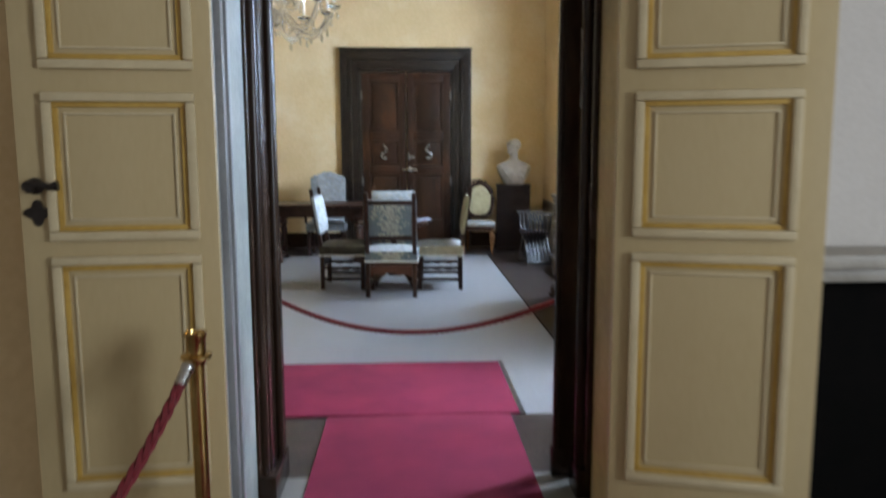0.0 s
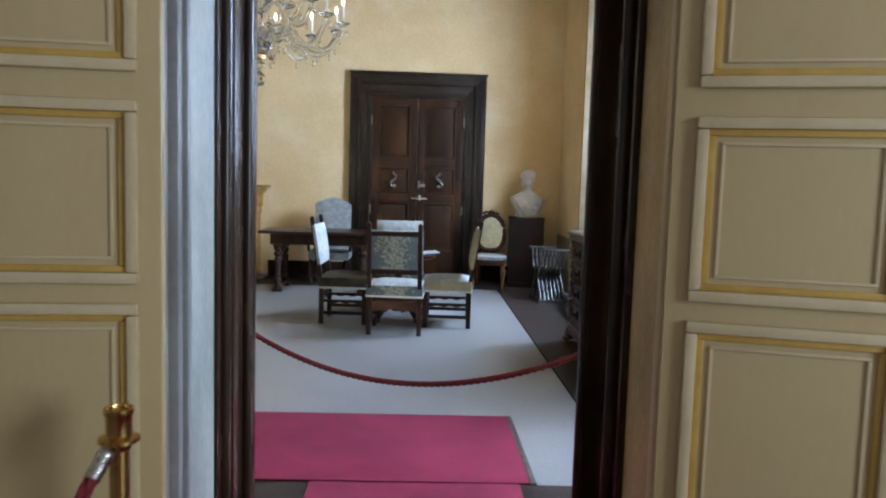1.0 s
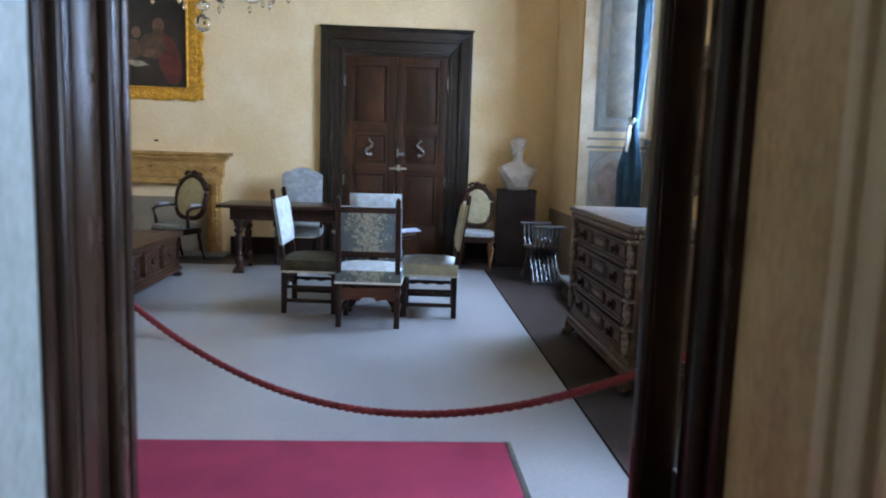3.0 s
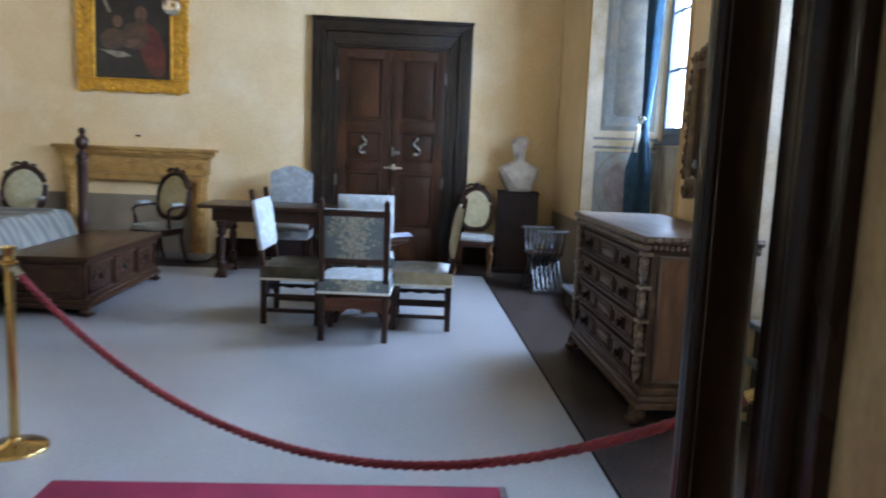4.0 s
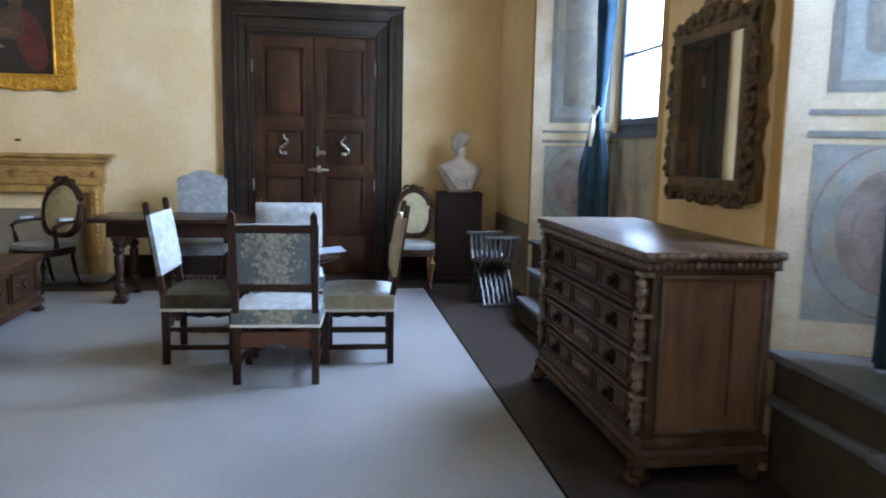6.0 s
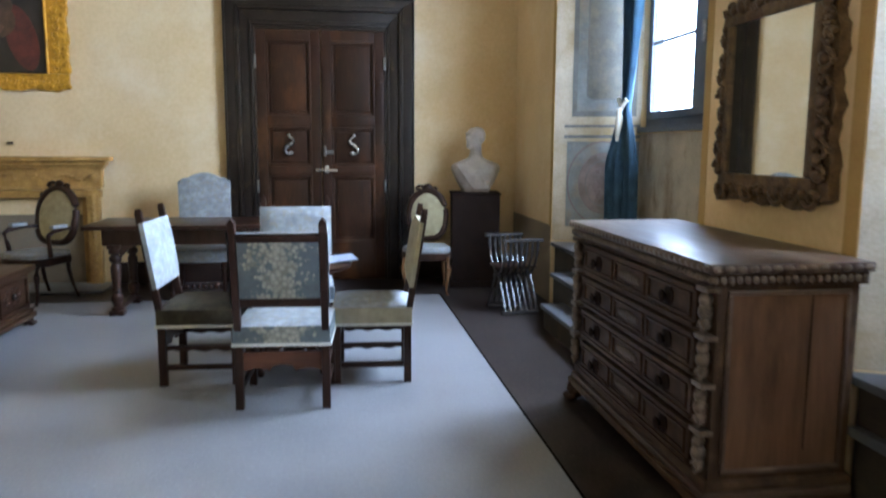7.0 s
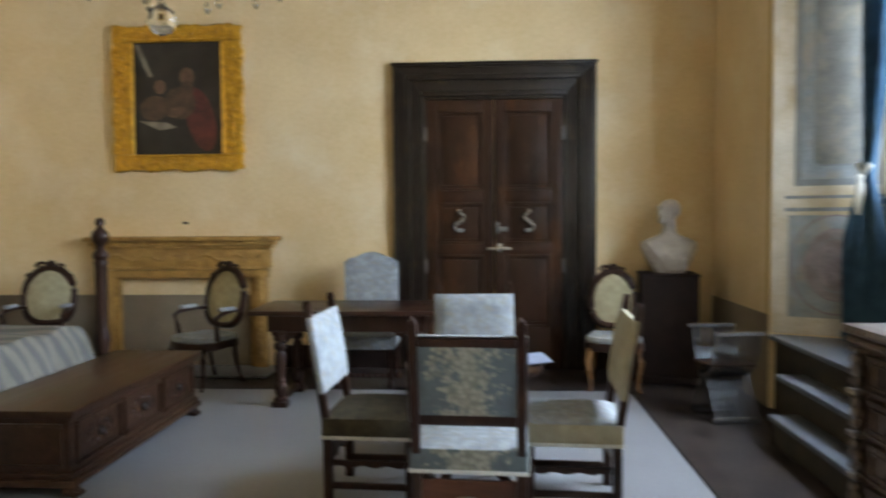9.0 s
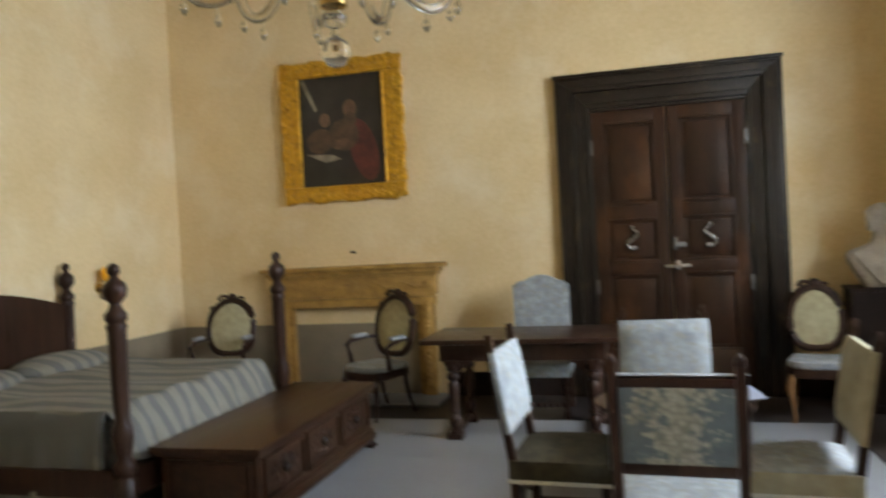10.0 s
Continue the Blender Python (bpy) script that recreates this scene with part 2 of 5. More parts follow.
def floral(name, ground, flower, shade):
    """Woven flowers: large pale blooms and leaves on a grey-blue ground."""
    m = mat(name, ground, tuple(0.75 * c for c in ground), 0.85, scale=20, bump=0.25, fine=300, spec=0.2, dist=0.003)
    n, l = m.node_tree.nodes, m.node_tree.links
    p = n["Principled BSDF"]
    old = p.inputs["Base Color"].links[0].from_socket
    tc, mp, vec = n.new("ShaderNodeTexCoord"), n.new("ShaderNodeMapping"), n.new("ShaderNodeVectorMath")
    mp.inputs["Scale"].default_value = (1, 1, 1)
    l.new(tc.outputs["Object"], mp.inputs[0])
    nz = n.new("ShaderNodeTexNoise")
    nz.inputs["Scale"].default_value, nz.inputs["Detail"].default_value = 15, 3
    l.new(mp.outputs[0], nz.inputs["Vector"])
    ln = n.new("ShaderNodeTexVoronoi")
    ln.inputs["Scale"].default_value = 36
    l.new(mp.outputs[0], ln.inputs["Vector"])
    mx = n.new("ShaderNodeMath")
    mx.operation = "SUBTRACT"
    sep, side, fall, cluster = n.new("ShaderNodeSeparateXYZ"), n.new("ShaderNodeMath"), n.new("ShaderNodeMath"), n.new("ShaderNodeMath")
    side.operation, fall.operation, cluster.operation = "ABSOLUTE", "MULTIPLY_ADD", "ADD"
    fall.inputs[1].default_value, fall.inputs[2].default_value = -1.7, 0.24
    l.new(tc.outputs["Object"], sep.inputs[0]), l.new(sep.outputs[0], side.inputs[0]), l.new(side.outputs[0], fall.inputs[0])
    l.new(fall.outputs[0], cluster.inputs[0]), l.new(nz.outputs[0], cluster.inputs[1]), l.new(cluster.outputs[0], mx.inputs[0])
    half = n.new("ShaderNodeMath")
    half.operation, half.inputs[1].default_value = "MULTIPLY", 0.28
    l.new(ln.outputs["Distance"], half.inputs[0]), l.new(half.outputs[0], mx.inputs[1])
    rp = n.new("ShaderNodeValToRGB")
    e = rp.color_ramp.elements
    e[0].position, e[1].position = 0.34, 0.47
    e[0].color, e[1].color = (0, 0, 0, 1), (1, 1, 1, 1)
    l.new(mx.outputs[0], rp.inputs[0])
    petal = n.new("ShaderNodeValToRGB")
    petal.color_ramp.elements[0].color, petal.color_ramp.elements[1].color = (*flower, 1), (*shade, 1)
    petal.color_ramp.elements[1].position = 0.75
    l.new(ln.outputs["Distance"], petal.inputs[0])
    mix = n.new("ShaderNodeMix")
    mix.data_type = "RGBA"
    l.new(rp.outputs[0], mix.inputs[0]), l.new(old, mix.inputs[6]), l.new(petal.outputs[0], mix.inputs[7])
    l.new(mix.outputs[2], p.inputs["Base Color"])
    return m


tapestry = floral("tapestry", (0.135, 0.155, 0.155), (0.40, 0.375, 0.29), (0.20, 0.19, 0.145))


def striped(name, a, b, axis, scale):
    m = mat(name, a, tuple(0.85 * c for c in a), 0.8, scale=9, bump=0.3, fine=200, spec=0.2, dist=0.004)
    n, l = m.node_tree.nodes, m.node_tree.links
    p = n["Principled BSDF"]
    old = p.inputs["Base Color"].links[0].from_socket
    tc, w = n.new("ShaderNodeTexCoord"), n.new("ShaderNodeTexWave")
    w.bands_direction = axis
    w.inputs["Scale"].default_value, w.inputs["Distortion"].default_value = scale, 2.5
    l.new(tc.outputs["Object"], w.inputs["Vector"])
    rp = n.new("ShaderNodeValToRGB")
    rp.color_ramp.elements[0].position, rp.color_ramp.elements[1].position = 0.45, 0.6
    l.new(w.outputs[0], rp.inputs[0])
    mix = n.new("ShaderNodeMix")
    mix.data_type = "RGBA"
    mix.inputs[7].default_value = (*b, 1)
    l.new(rp.outputs[0], mix.inputs[0]), l.new(old, mix.inputs[6]), l.new(mix.outputs[2], p.inputs["Base Color"])
    return m


bed_fabric = striped("bed_fabric", (0.21, 0.19, 0.15), (0.125, 0.12, 0.105), "Y", 2.2)


def clear(name, rough, tint=(1, 1, 1), ior=1.45):
    m = bpy.data.materials.new(name)
    m.use_nodes = True
    p = m.node_tree.nodes["Principled BSDF"]
    p.inputs["Base Color"].default_value = (*tint, 1)
    p.inputs["Transmission Weight"].default_value = 1
    p.inputs["Roughness"].default_value, p.inputs["IOR"].default_value = rough, ior
    return m


pane_glass = clear("pane_glass", 0.0, ior=1.02)
crystal = clear("crystal", 0.04, (0.96, 0.97, 0.95))
milk_glass = clear("milk_glass", 0.25, (0.93, 0.92, 0.86), 1.3)
mirror_glass = bpy.data.materials.new("mirror_glass")
mirror_glass.use_nodes = True
mp_ = mirror_glass.node_tree.nodes["Principled BSDF"]
mp_.inputs["Base Color"].default_value, mp_.inputs["Metallic"].default_value, mp_.inputs["Roughness"].default_value = (0.72, 0.72, 0.68, 1), 1, 0.03
bulb_glow = bpy.data.materials.new("bulb_glow")
bulb_glow.use_nodes = True
bp_ = bulb_glow.node_tree.nodes["Principled BSDF"]
bp_.inputs["Emission Color"].default_value, bp_.inputs["Emission Strength"].default_value = (1.0, 0.85, 0.6, 1), 6.0


# ---- mesh helpers ----
def box(bm, x0, x1, y0, y1, z0, z1, bev=0.0, m=None):
    v = [bm.verts.new((x, y, z)) for x in (x0, x1) for y in (y0, y1) for z in (z0, z1)]
    f = [bm.faces.new([v[i] for i in q]) for q in ((0, 1, 3, 2), (4, 6, 7, 5), (0, 4, 5, 1), (2, 3, 7, 6), (0, 2, 6, 4), (1, 5, 7, 3))]
    for g in f:
        g.material_index = 1
    if bev:
        r = bmesh.ops.bevel(bm, geom=list({e for g in f for e in g.edges}), offset=bev, segments=2, affect="EDGES", profile=0.6)
        v = list({q for g in r["faces"] for q in g.verts} | {q for q in v if q.is_valid})
    if m is not None:
        bmesh.ops.transform(bm, matrix=m, verts=v)
    return v


def prism(bm, poly, h, m=None, bev=0.0):
    """A polygon in x, y, raised by h along z, and then posed."""
    lo, hi = [bm.verts.new((x, y, 0)) for x, y in poly], [bm.verts.new((x, y, h)) for x, y in poly]
    n = len(poly)
    f = [bm.faces.new(lo[::-1]), bm.faces.new(hi)] + [bm.faces.new((lo[i], lo[(i + 1) % n], hi[(i + 1) % n], hi[i])) for i in range(n)]
    for g in f if n < 7 else f[:2]:
        g.material_index = 1
    v = lo + hi
    if bev:
        r = bmesh.ops.bevel(bm, geom=list(f[1].edges) + list(f[0].edges), offset=bev, segments=2, affect="EDGES", profile=0.6)
        v = list({q for g in r["faces"] for q in g.verts} | {q for q in v if q.is_valid})
    if m is not None:
        bmesh.ops.transform(bm, matrix=m, verts=v)
    return v


def lathe(bm, prof, seg=16, m=None):
    """A profile of (radius, z) turned about z."""
    rings = [[bm.verts.new((r * math.cos(a), r * math.sin(a), z)) for a in (2 * math.pi * i / seg for i in range(seg))] for r, z in prof]
    for p, q in zip(rings, rings[1:]):
        for i in range(seg):
            bm.faces.new((p[i], p[(i + 1) % seg], q[(i + 1) % seg], q[i]))
    bm.faces.new(rings[0][::-1]), bm.faces.new(rings[-1])
    v = [q for r in rings for q in r]
    if m is not None:
        bmesh.ops.transform(bm, matrix=m, verts=v)
    return v


def tube(bm, pts, rad, seg=8):
    """A round rod along points; rad is one radius or one for each point."""
    pts = [Vector(p) for p in pts]
    rings = []
    for i, p in enumerate(pts):
        d = (pts[min(i + 1, len(pts) - 1)] - pts[max(i - 1, 0)]).normalized()
        side = d.cross(Vector((0, 0, 1)) if abs(d.z) < 0.95 else Vector((1, 0, 0))).normalized()
        up = side.cross(d)
        r = rad if isinstance(rad, (int, float)) else rad[i]
        rings.append([bm.verts.new(p + r * (math.cos(a) * side + math.sin(a) * up)) for a in (2 * math.pi * k / seg for k in range(seg))])
    for p, q in zip(rings, rings[1:]):
        for i in range(seg):
            bm.faces.new((p[i], p[(i + 1) % seg], q[(i + 1) % seg], q[i]))
    bm.faces.new(rings[0][::-1]), bm.faces.new(rings[-1])


def ball(bm, c, r, u=12, v=8, s=(1, 1, 1)):
    g = bmesh.ops.create_uvsphere(bm, u_segments=u, v_segments=v, radius=r)
    bmesh.ops.transform(bm, matrix=Matrix.Translation(c) @ Matrix.Diagonal((*s, 1)), verts=g["verts"])


def scroll(bm, c, r, thick, turns=1.4, flip=1, m=None, seg=6, start=0.0):
    """A flat spiral in x, z: a carved volute."""
    n = 16
    pts = []
    for i in range(n + 1):
        k = i / n
        a, q = start + flip * k * turns * 2 * math.pi, r * (1 - 0.8 * k)
        pts.append(Vector((c[0] + q * math.cos(a), c[1], c[2] + q * math.sin(a))))
    tube(bm, [m @ p if m is not None else p for p in pts], [thick * (1 - 0.45 * i / n) for i in range(n + 1)], seg)


def mesh_of(name, bm, material):
    bmesh.ops.recalc_face_normals(bm, faces=bm.faces)
    me = bpy.data.meshes.new(name)
    bm.to_mesh(me), bm.free()
    for p in me.polygons:
        p.use_smooth = p.material_index == 0
        p.material_index = 0
    me.set_sharp_from_angle(angle=radians(50))
    me.materials.append(material)
    return me


def part(name, bm, material, parent, label=""):
    ob = new(name, mesh_of(name, bm, material))
    ob.parent = parent
    return tagged(ob, label)


def solid(name, bm, material, kind="structure", label="", category="", m=None):
    ob = new(name, mesh_of(name, bm, material))
    if m is not None:
        ob.matrix_world = m
    return tagged(ob, label, category, "", kind)


def thing(name, m, label, category, group=""):
    return tagged(new(name), label, category, group) if m is None else place(tagged(new(name), label, category, group), m)


def place(ob, m):
    ob.matrix_world = m
    return ob


def B():
    return bmesh.new()


def boxed(*a, bev=0.0, m=None):
    bm = bmesh.new()
    box(bm, *a, bev=bev, m=m)
    return bm

# ---- structure: the salon and the room before it ----
WX, WY, TOP = 2.27, 12.16, 4.8
LX, NY, IN_MAX = -5.30, 3.48, 3.0

bm = B()
FX0, FX1, FY0, FY1 = LX + 1.03, 1.255, 4.285, 11.17
box(bm, LX, FX0, NY, WY, -0.12, 0.0), box(bm, FX1, IN_MAX, NY, WY, -0.12, 0.0), box(bm, FX0, FX1, NY, FY0, -0.12, 0.0), box(bm, FX0, FX1, FY1, WY, -0.12, 0.0)
solid("floor", bm, band_stone, label="dark speckled stone floor border along the walls", category="floor")
bm = boxed(FX0, FX1, FY0, FY1, -0.12, 0.001)
solid("floor_field", bm, floor_stone, label="pale polished stone floor in the middle of the salon", category="floor")
bm = B()
box(bm, FX1 - 0.007, FX1 + 0.007, FY0, FY1, -0.01, 0.0022), box(bm, FX0, FX1 - 0.007, FY1 - 0.007, FY1 + 0.007, -0.01, 0.0022)
solid("floor_joint", bm, black_void, label="thin dark joint between the pale floor and its border", category="floor")
bm = boxed(-3.6, 4.0, -3.2, NY, -0.12, 0.0)
solid("floor_anteroom", bm, threshold_stone, label="grey-brown stone floor of the anteroom and doorway", category="floor")
solid("ceiling", boxed(LX - 0.3, WX + 1.0, NY, WY + 0.3, TOP, TOP + 0.2), ceiling_dim, label="plain unseen ceiling, toned brown to cut bounced light", category="ceiling")
solid("ceiling_anteroom", boxed(-3.9, 4.3, -3.5, NY, 3.6, 3.8), plaster_pale, label="plain pale plaster ceiling", category="ceiling")

solid("wall_north", boxed(LX - 0.3, WX + 1.0, WY, WY + 0.3, -0.1, TOP), plaster, label="cream-yellow plastered end wall", category="wall")
solid("wall_west", boxed(LX - 0.3, LX, NY - 0.3, WY, -0.1, TOP), plaster, label="cream-yellow plastered side wall", category="wall")

# wall with the two window niches, splayed
N1, N2 = (7.67, 10.62), (3.85, 6.33)
IN, OUT = 2.98, 3.36
bm = B()
for poly in (
    [(WX, N1[1]), (IN, 10.25), (OUT, 10.25), (OUT, WY), (WX, WY)],
    [(WX, N2[1]), (IN, 5.98), (OUT, 5.98), (OUT, 8.0), (IN, 8.0), (WX, N1[0])],
    [(WX, NY - 0.3), (OUT, NY - 0.3), (OUT, 4.2), (IN, 4.2), (WX, N2[0])],
):
    prism(bm, poly, TOP + 0.1, pose(0, 0, -0.1))
for a, b in ((8.0, 10.25), (4.2, 5.98)):
    box(bm, IN, OUT, a, b, -0.1, 1.70)
    box(bm, IN, OUT, a, b, 3.75, TOP)
for a, b in (N1, N2):
    box(bm, WX, IN, a, b, 3.95, TOP)
solid("wall_east", bm, plaster, label="cream-yellow plastered wall with deep window niches", category="wall")

# wall with the doorway
DX0, DX1, DH, FY = -0.60, 0.87, 2.62, 2.66
bm = B()
box(bm, LX - 0.3, DX0, FY, NY, -0.1, TOP)
box(bm, DX1, 1.12, FY, 3.395, -0.1, TOP), box(bm, 1.12, OUT, FY, NY, -0.1, TOP)
box(bm, DX0, DX1, FY, NY, DH, TOP)
solid("wall_south", bm, plaster, label="thick cream plastered wall with a doorway through it", category="wall")
bm = B()
box(bm, -3.9, -3.6, -3.5, FY, -0.1, 3.6)
box(bm, -3.6, 4.0, -3.5, -3.2, -0.1, 3.6)
# side wall left open for the added anteroom lamp, out of view
box(bm, 4.0, 4.3, 0.4, FY, -0.1, 3.6), box(bm, 4.0, 4.3, -3.5, -1.6, -0.1, 3.6)
box(bm, 4.0, 4.3, -1.6, 0.4, -0.1, 1.0), box(bm, 4.0, 4.3, -1.6, 0.4, 2.8, 3.6)
solid("wall_anteroom", bm, plaster_pale, label="pale plastered walls of the anteroom", category="wall")

solid("wall_lining", boxed(1.0, 4.0, FY - 0.004, FY, 0, 3.6), plaster_pale, label="greyish plaster round the anteroom fireplace", category="wall")
# painted dado and dark baseboards
bm = B()
box(bm, LX, -2.42, WY - 0.012, WY, 0, 0.77), box(bm, LX, LX + 0.012, NY, WY - 0.012, 0, 0.77)
box(bm, WX - 0.008, WX, N1[1] + 0.02, WY, 0, 0.76)
solid("dado", bm, dado_paint, label="grey-brown painted dado band on the wall", category="wall")
bm = B()
box(bm, -2.2, -0.98, WY - 0.022, WY, 0, 0.24), box(bm, 1.08, WX - 0.01, WY - 0.022, WY, 0, 0.24)
box(bm, LX + 0.012, -4.2, WY - 0.03, WY - 0.013, 0, 0.14), box(bm, LX + 0.013, LX + 0.03, NY, WY - 0.03, 0, 0.14)
solid("baseboard", bm, pedestal_paint, label="black painted baseboard", category="baseboard")
# ochre painted borders down the niche edges
bm = B()
for a, b in ((N1[1] + 0.004, N1[1] + 0.075), (N1[0] - 0.075, N1[0] - 0.004), (N2[1] + 0.004, N2[1] + 0.085)):
    box(bm, WX - 0.003, WX, a, b, 0.62, 3.95)
solid("trim_niche", bm, fresco_ochre, label="ochre painted border beside the window niches", category="wall painting")


# ---- windows ----
def window(name, y0, y1, z0=1.70, z1=3.75):
    """Two casements that close on a broad middle post."""
    w = tagged(new(name), "dark-painted casement window, daylight behind", "window", "", "structure")
    x = IN + 0.10
    mid, t = (y0 + y1) / 2, 0.07
    f = B()
    for a, b, c, d in ((y0, y1, z0, z0 + t), (y0, y1, z1 - t, z1), (y0, y0 + t, z0 + t, z1 - t), (y1 - t, y1, z0 + t, z1 - t)):
        box(f, x - 0.05, x + 0.05, a, b, c, d, 0.006)
    part("window_frame", f, window_paint, w)
    part("window_sill", boxed(IN - 0.03, x - 0.05, y0 - 0.02, y1 + 0.02, z0 - 0.05, z0, bev=0.008), window_paint, w)
    for a, b in ((y0 + t, mid), (mid, y1 - t)):
        s = B()
        e = 0.065
        for p in ((a, b, z0 + t, z0 + t + e), (a, b, z1 - t - e, z1 - t), (a, a + e + (0.125 if a == mid else 0), z0 + t + e, z1 - t - e), (b - e - (0.125 if b == mid else 0), b, z0 + t + e, z1 - t - e)):
            box(s, x - 0.075, x - 0.02, *p, 0.006)
        for k in (1, 2):
            zz = z0 + t + e + k * (z1 - z0 - 2 * t - 2 * e) / 3
            box(s, x - 0.06, x - 0.035, a + e, b - e, zz - 0.014, zz + 0.014)
        c = part("casement", s, window_paint, w)
        pane = part("pane", boxed(x - 0.05, x - 0.046, a + e, b - e, z0 + t + e, z1 - t - e), pane_glass, c)
        pane.visible_shadow = False
    part("handle", boxed(x - 0.11, x - 0.075, mid - 0.015, mid + 0.015, z0 + 0.62, z0 + 0.78, bev=0.006), iron, w)
    return w


window("window_1", 8.0, 10.25)
window("window_2", 4.2, 5.98)
for nm, a, b in (("panel_under_window_1", 8.0, 10.25), ("panel_under_window_2", 4.2, 5.98)):
    solid(nm, boxed(IN - 0.006, IN, a, b, 0.62, 1.64), panel_plaster, label="stained ochre plaster panel under the window", category="wall painting")


# ---- painted niche reveals ----
def reveal_painting(name, p, q):
    """Painted panels on a splayed reveal from p on the wall's face to q at the window."""
    p, q = Vector((*p, 0)), Vector((*q, 0))
    u = (q - p).normalized()
    n = Vector((-u.y, u.x, 0))
    if n.y > 0:
        n = -n
    m = Matrix((u.to_4d(), Vector((0, 0, 1, 0)), n.to_4d(), Vector((0, 0, 0, 1)))).transposed()
    m.col[3] = (*p, 1)
    w = (q - p).length
    r = tagged(place(new(name), m), "faded grey-blue painted panels and a roundel on the reveal", "wall painting", "", "structure")
    part("ground", prism_of([(0.004, 0.62), (w, 0.62), (w, 3.94), (0.004, 3.94)], 0.003), fresco_base, r)
    part("painted_panel", prism_of([(0.17, 1.80), (w - 0.04, 1.80), (w - 0.04, 3.8), (0.17, 3.8)], 0.005), fresco_grey, r)
    part("painted_panel", prism_of([(0.215, 1.85), (w - 0.08, 1.85), (w - 0.08, 3.75), (0.215, 3.75)], 0.0065), fresco_blue, r)
    part("painted_panel", prism_of(rounded(0.30, w - 0.16, 1.95, 3.65, 0.07), 0.008), fresco_grey, r)
    part("painted_panel", prism_of(rounded(0.315, w - 0.175, 1.965, 3.635, 0.06), 0.0092), fresco_olive, r)
    part("painted_band", prism_of([(0.10, 1.60), (w, 1.60), (w, 1.63), (0.10, 1.63)], 0.006), fresco_grey, r)
    part("painted_band", prism_of([(0.10, 1.70), (w, 1.70), (w, 1.725), (0.10, 1.725)], 0.006), fresco_grey, r)
    part("painted_field", prism_of([(0.13, 0.76), (w, 0.76), (w, 1.57), (0.13, 1.57)], 0.0045), fresco_blue, r)
    cx, cz = 0.47, 1.18
    for nm, rx, rz, h, mt in (("painted_ring", 0.335, 0.395, 0.0055, fresco_brown), ("painted_ring", 0.322, 0.382, 0.0065, fresco_blue), ("painted_ring", 0.225, 0.285, 0.0075, fresco_brown), ("roundel", 0.216, 0.275, 0.0085, fresco_mauve), ("painted_ring", 0.16, 0.215, 0.0092, fresco_grey), ("roundel", 0.152, 0.206, 0.010, fresco_mauve)):
        part(nm, prism_of([(min(w, cx + rx * math.cos(a)), cz + rz * math.sin(a)) for a in (k * math.pi / 20 for k in range(40))], h), mt, r)
    g = B()
    rr = random.Random(4)
    for k in range(26):
        a, d = rr.uniform(0, 6.28), rr.uniform(0, 1) ** 0.6
        ball(g, (cx + 0.085 * d * math.cos(a), cz + 0.01 + 0.15 * d * math.sin(a), 0.0105), rr.uniform(0.014, 0.03), 8, 4, (1, 1, 0.08))
    part("painted_ornament", g, fresco_brown, r)
    return r


def prism_of(poly, h, bev=0.0):
    b = bmesh.new()
    prism(b, poly, h, bev=bev)
    return b


def rounded(x0, x1, y0, y1, r, n=6):
    out = []
    for cx, cy, a0 in ((x1 - r, y1 - r, 0), (x0 + r, y1 - r, 90), (x0 + r, y0 + r, 180), (x1 - r, y0 + r, 270)):
        out += [(cx + r * math.cos(radians(a0 + 90 * k / n)), cy + r * math.sin(radians(a0 + 90 * k / n))) for k in range(n + 1)]
    return out


reveal_painting("niche_painting_1", (WX, N1[1]), (IN, 10.25))
reveal_painting("niche_painting_2", (WX, N2[1]), (IN, 5.98))


# ---- window steps ----
def window_steps(name, y0, y1, low):
    """Stone-topped plastered steps that fill the niche and come out into the room."""
    s = tagged(new(name), "worn grey stone steps with plastered risers under the window", "steps", "", "structure")
    part("riser", boxed(WX + 0.02, IN - 0.008, y0 + 0.06, y1 - 0.06, 0, 0.57), riser_shaded, s)
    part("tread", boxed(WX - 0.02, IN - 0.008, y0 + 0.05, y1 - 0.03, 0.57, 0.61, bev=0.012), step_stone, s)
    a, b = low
    part("riser", boxed(WX - 0.16, WX + 0.02, a + 0.35, b - 0.1, 0, 0.37), riser_shaded, s)
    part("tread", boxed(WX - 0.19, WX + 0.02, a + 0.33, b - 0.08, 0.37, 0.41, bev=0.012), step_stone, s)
    part("riser", boxed(WX - 0.34, WX - 0.16, a, b - 0.45, 0, 0.165), riser_shaded, s)
    part("tread", boxed(WX - 0.37, WX - 0.16, a - 0.02, b - 0.43, 0.165, 0.205, bev=0.012), step_stone, s)
    return s


window_steps("steps_1", *N1, (7.95, 10.08))
s2 = tagged(new("steps_2"), "worn grey stone steps with plastered risers under the window", "steps", "", "structure")
part("riser", boxed(WX + 0.01, IN - 0.008, 5.56, N2[1] - 0.06, 0, 0.57), riser_shaded, s2)
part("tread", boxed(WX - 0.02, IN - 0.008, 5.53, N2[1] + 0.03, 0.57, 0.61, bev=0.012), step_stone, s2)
part("riser", boxed(WX - 0.03, IN - 0.008, 5.22, 5.56, 0, 0.37), riser_shaded, s2)
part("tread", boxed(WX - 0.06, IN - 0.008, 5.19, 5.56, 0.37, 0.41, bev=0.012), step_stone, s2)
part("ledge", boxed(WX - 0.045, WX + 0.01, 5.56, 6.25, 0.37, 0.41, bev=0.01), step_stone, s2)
part("riser", boxed(WX - 0.06, IN - 0.008, 4.9, 5.22, 0, 0.17), riser_shaded, s2)
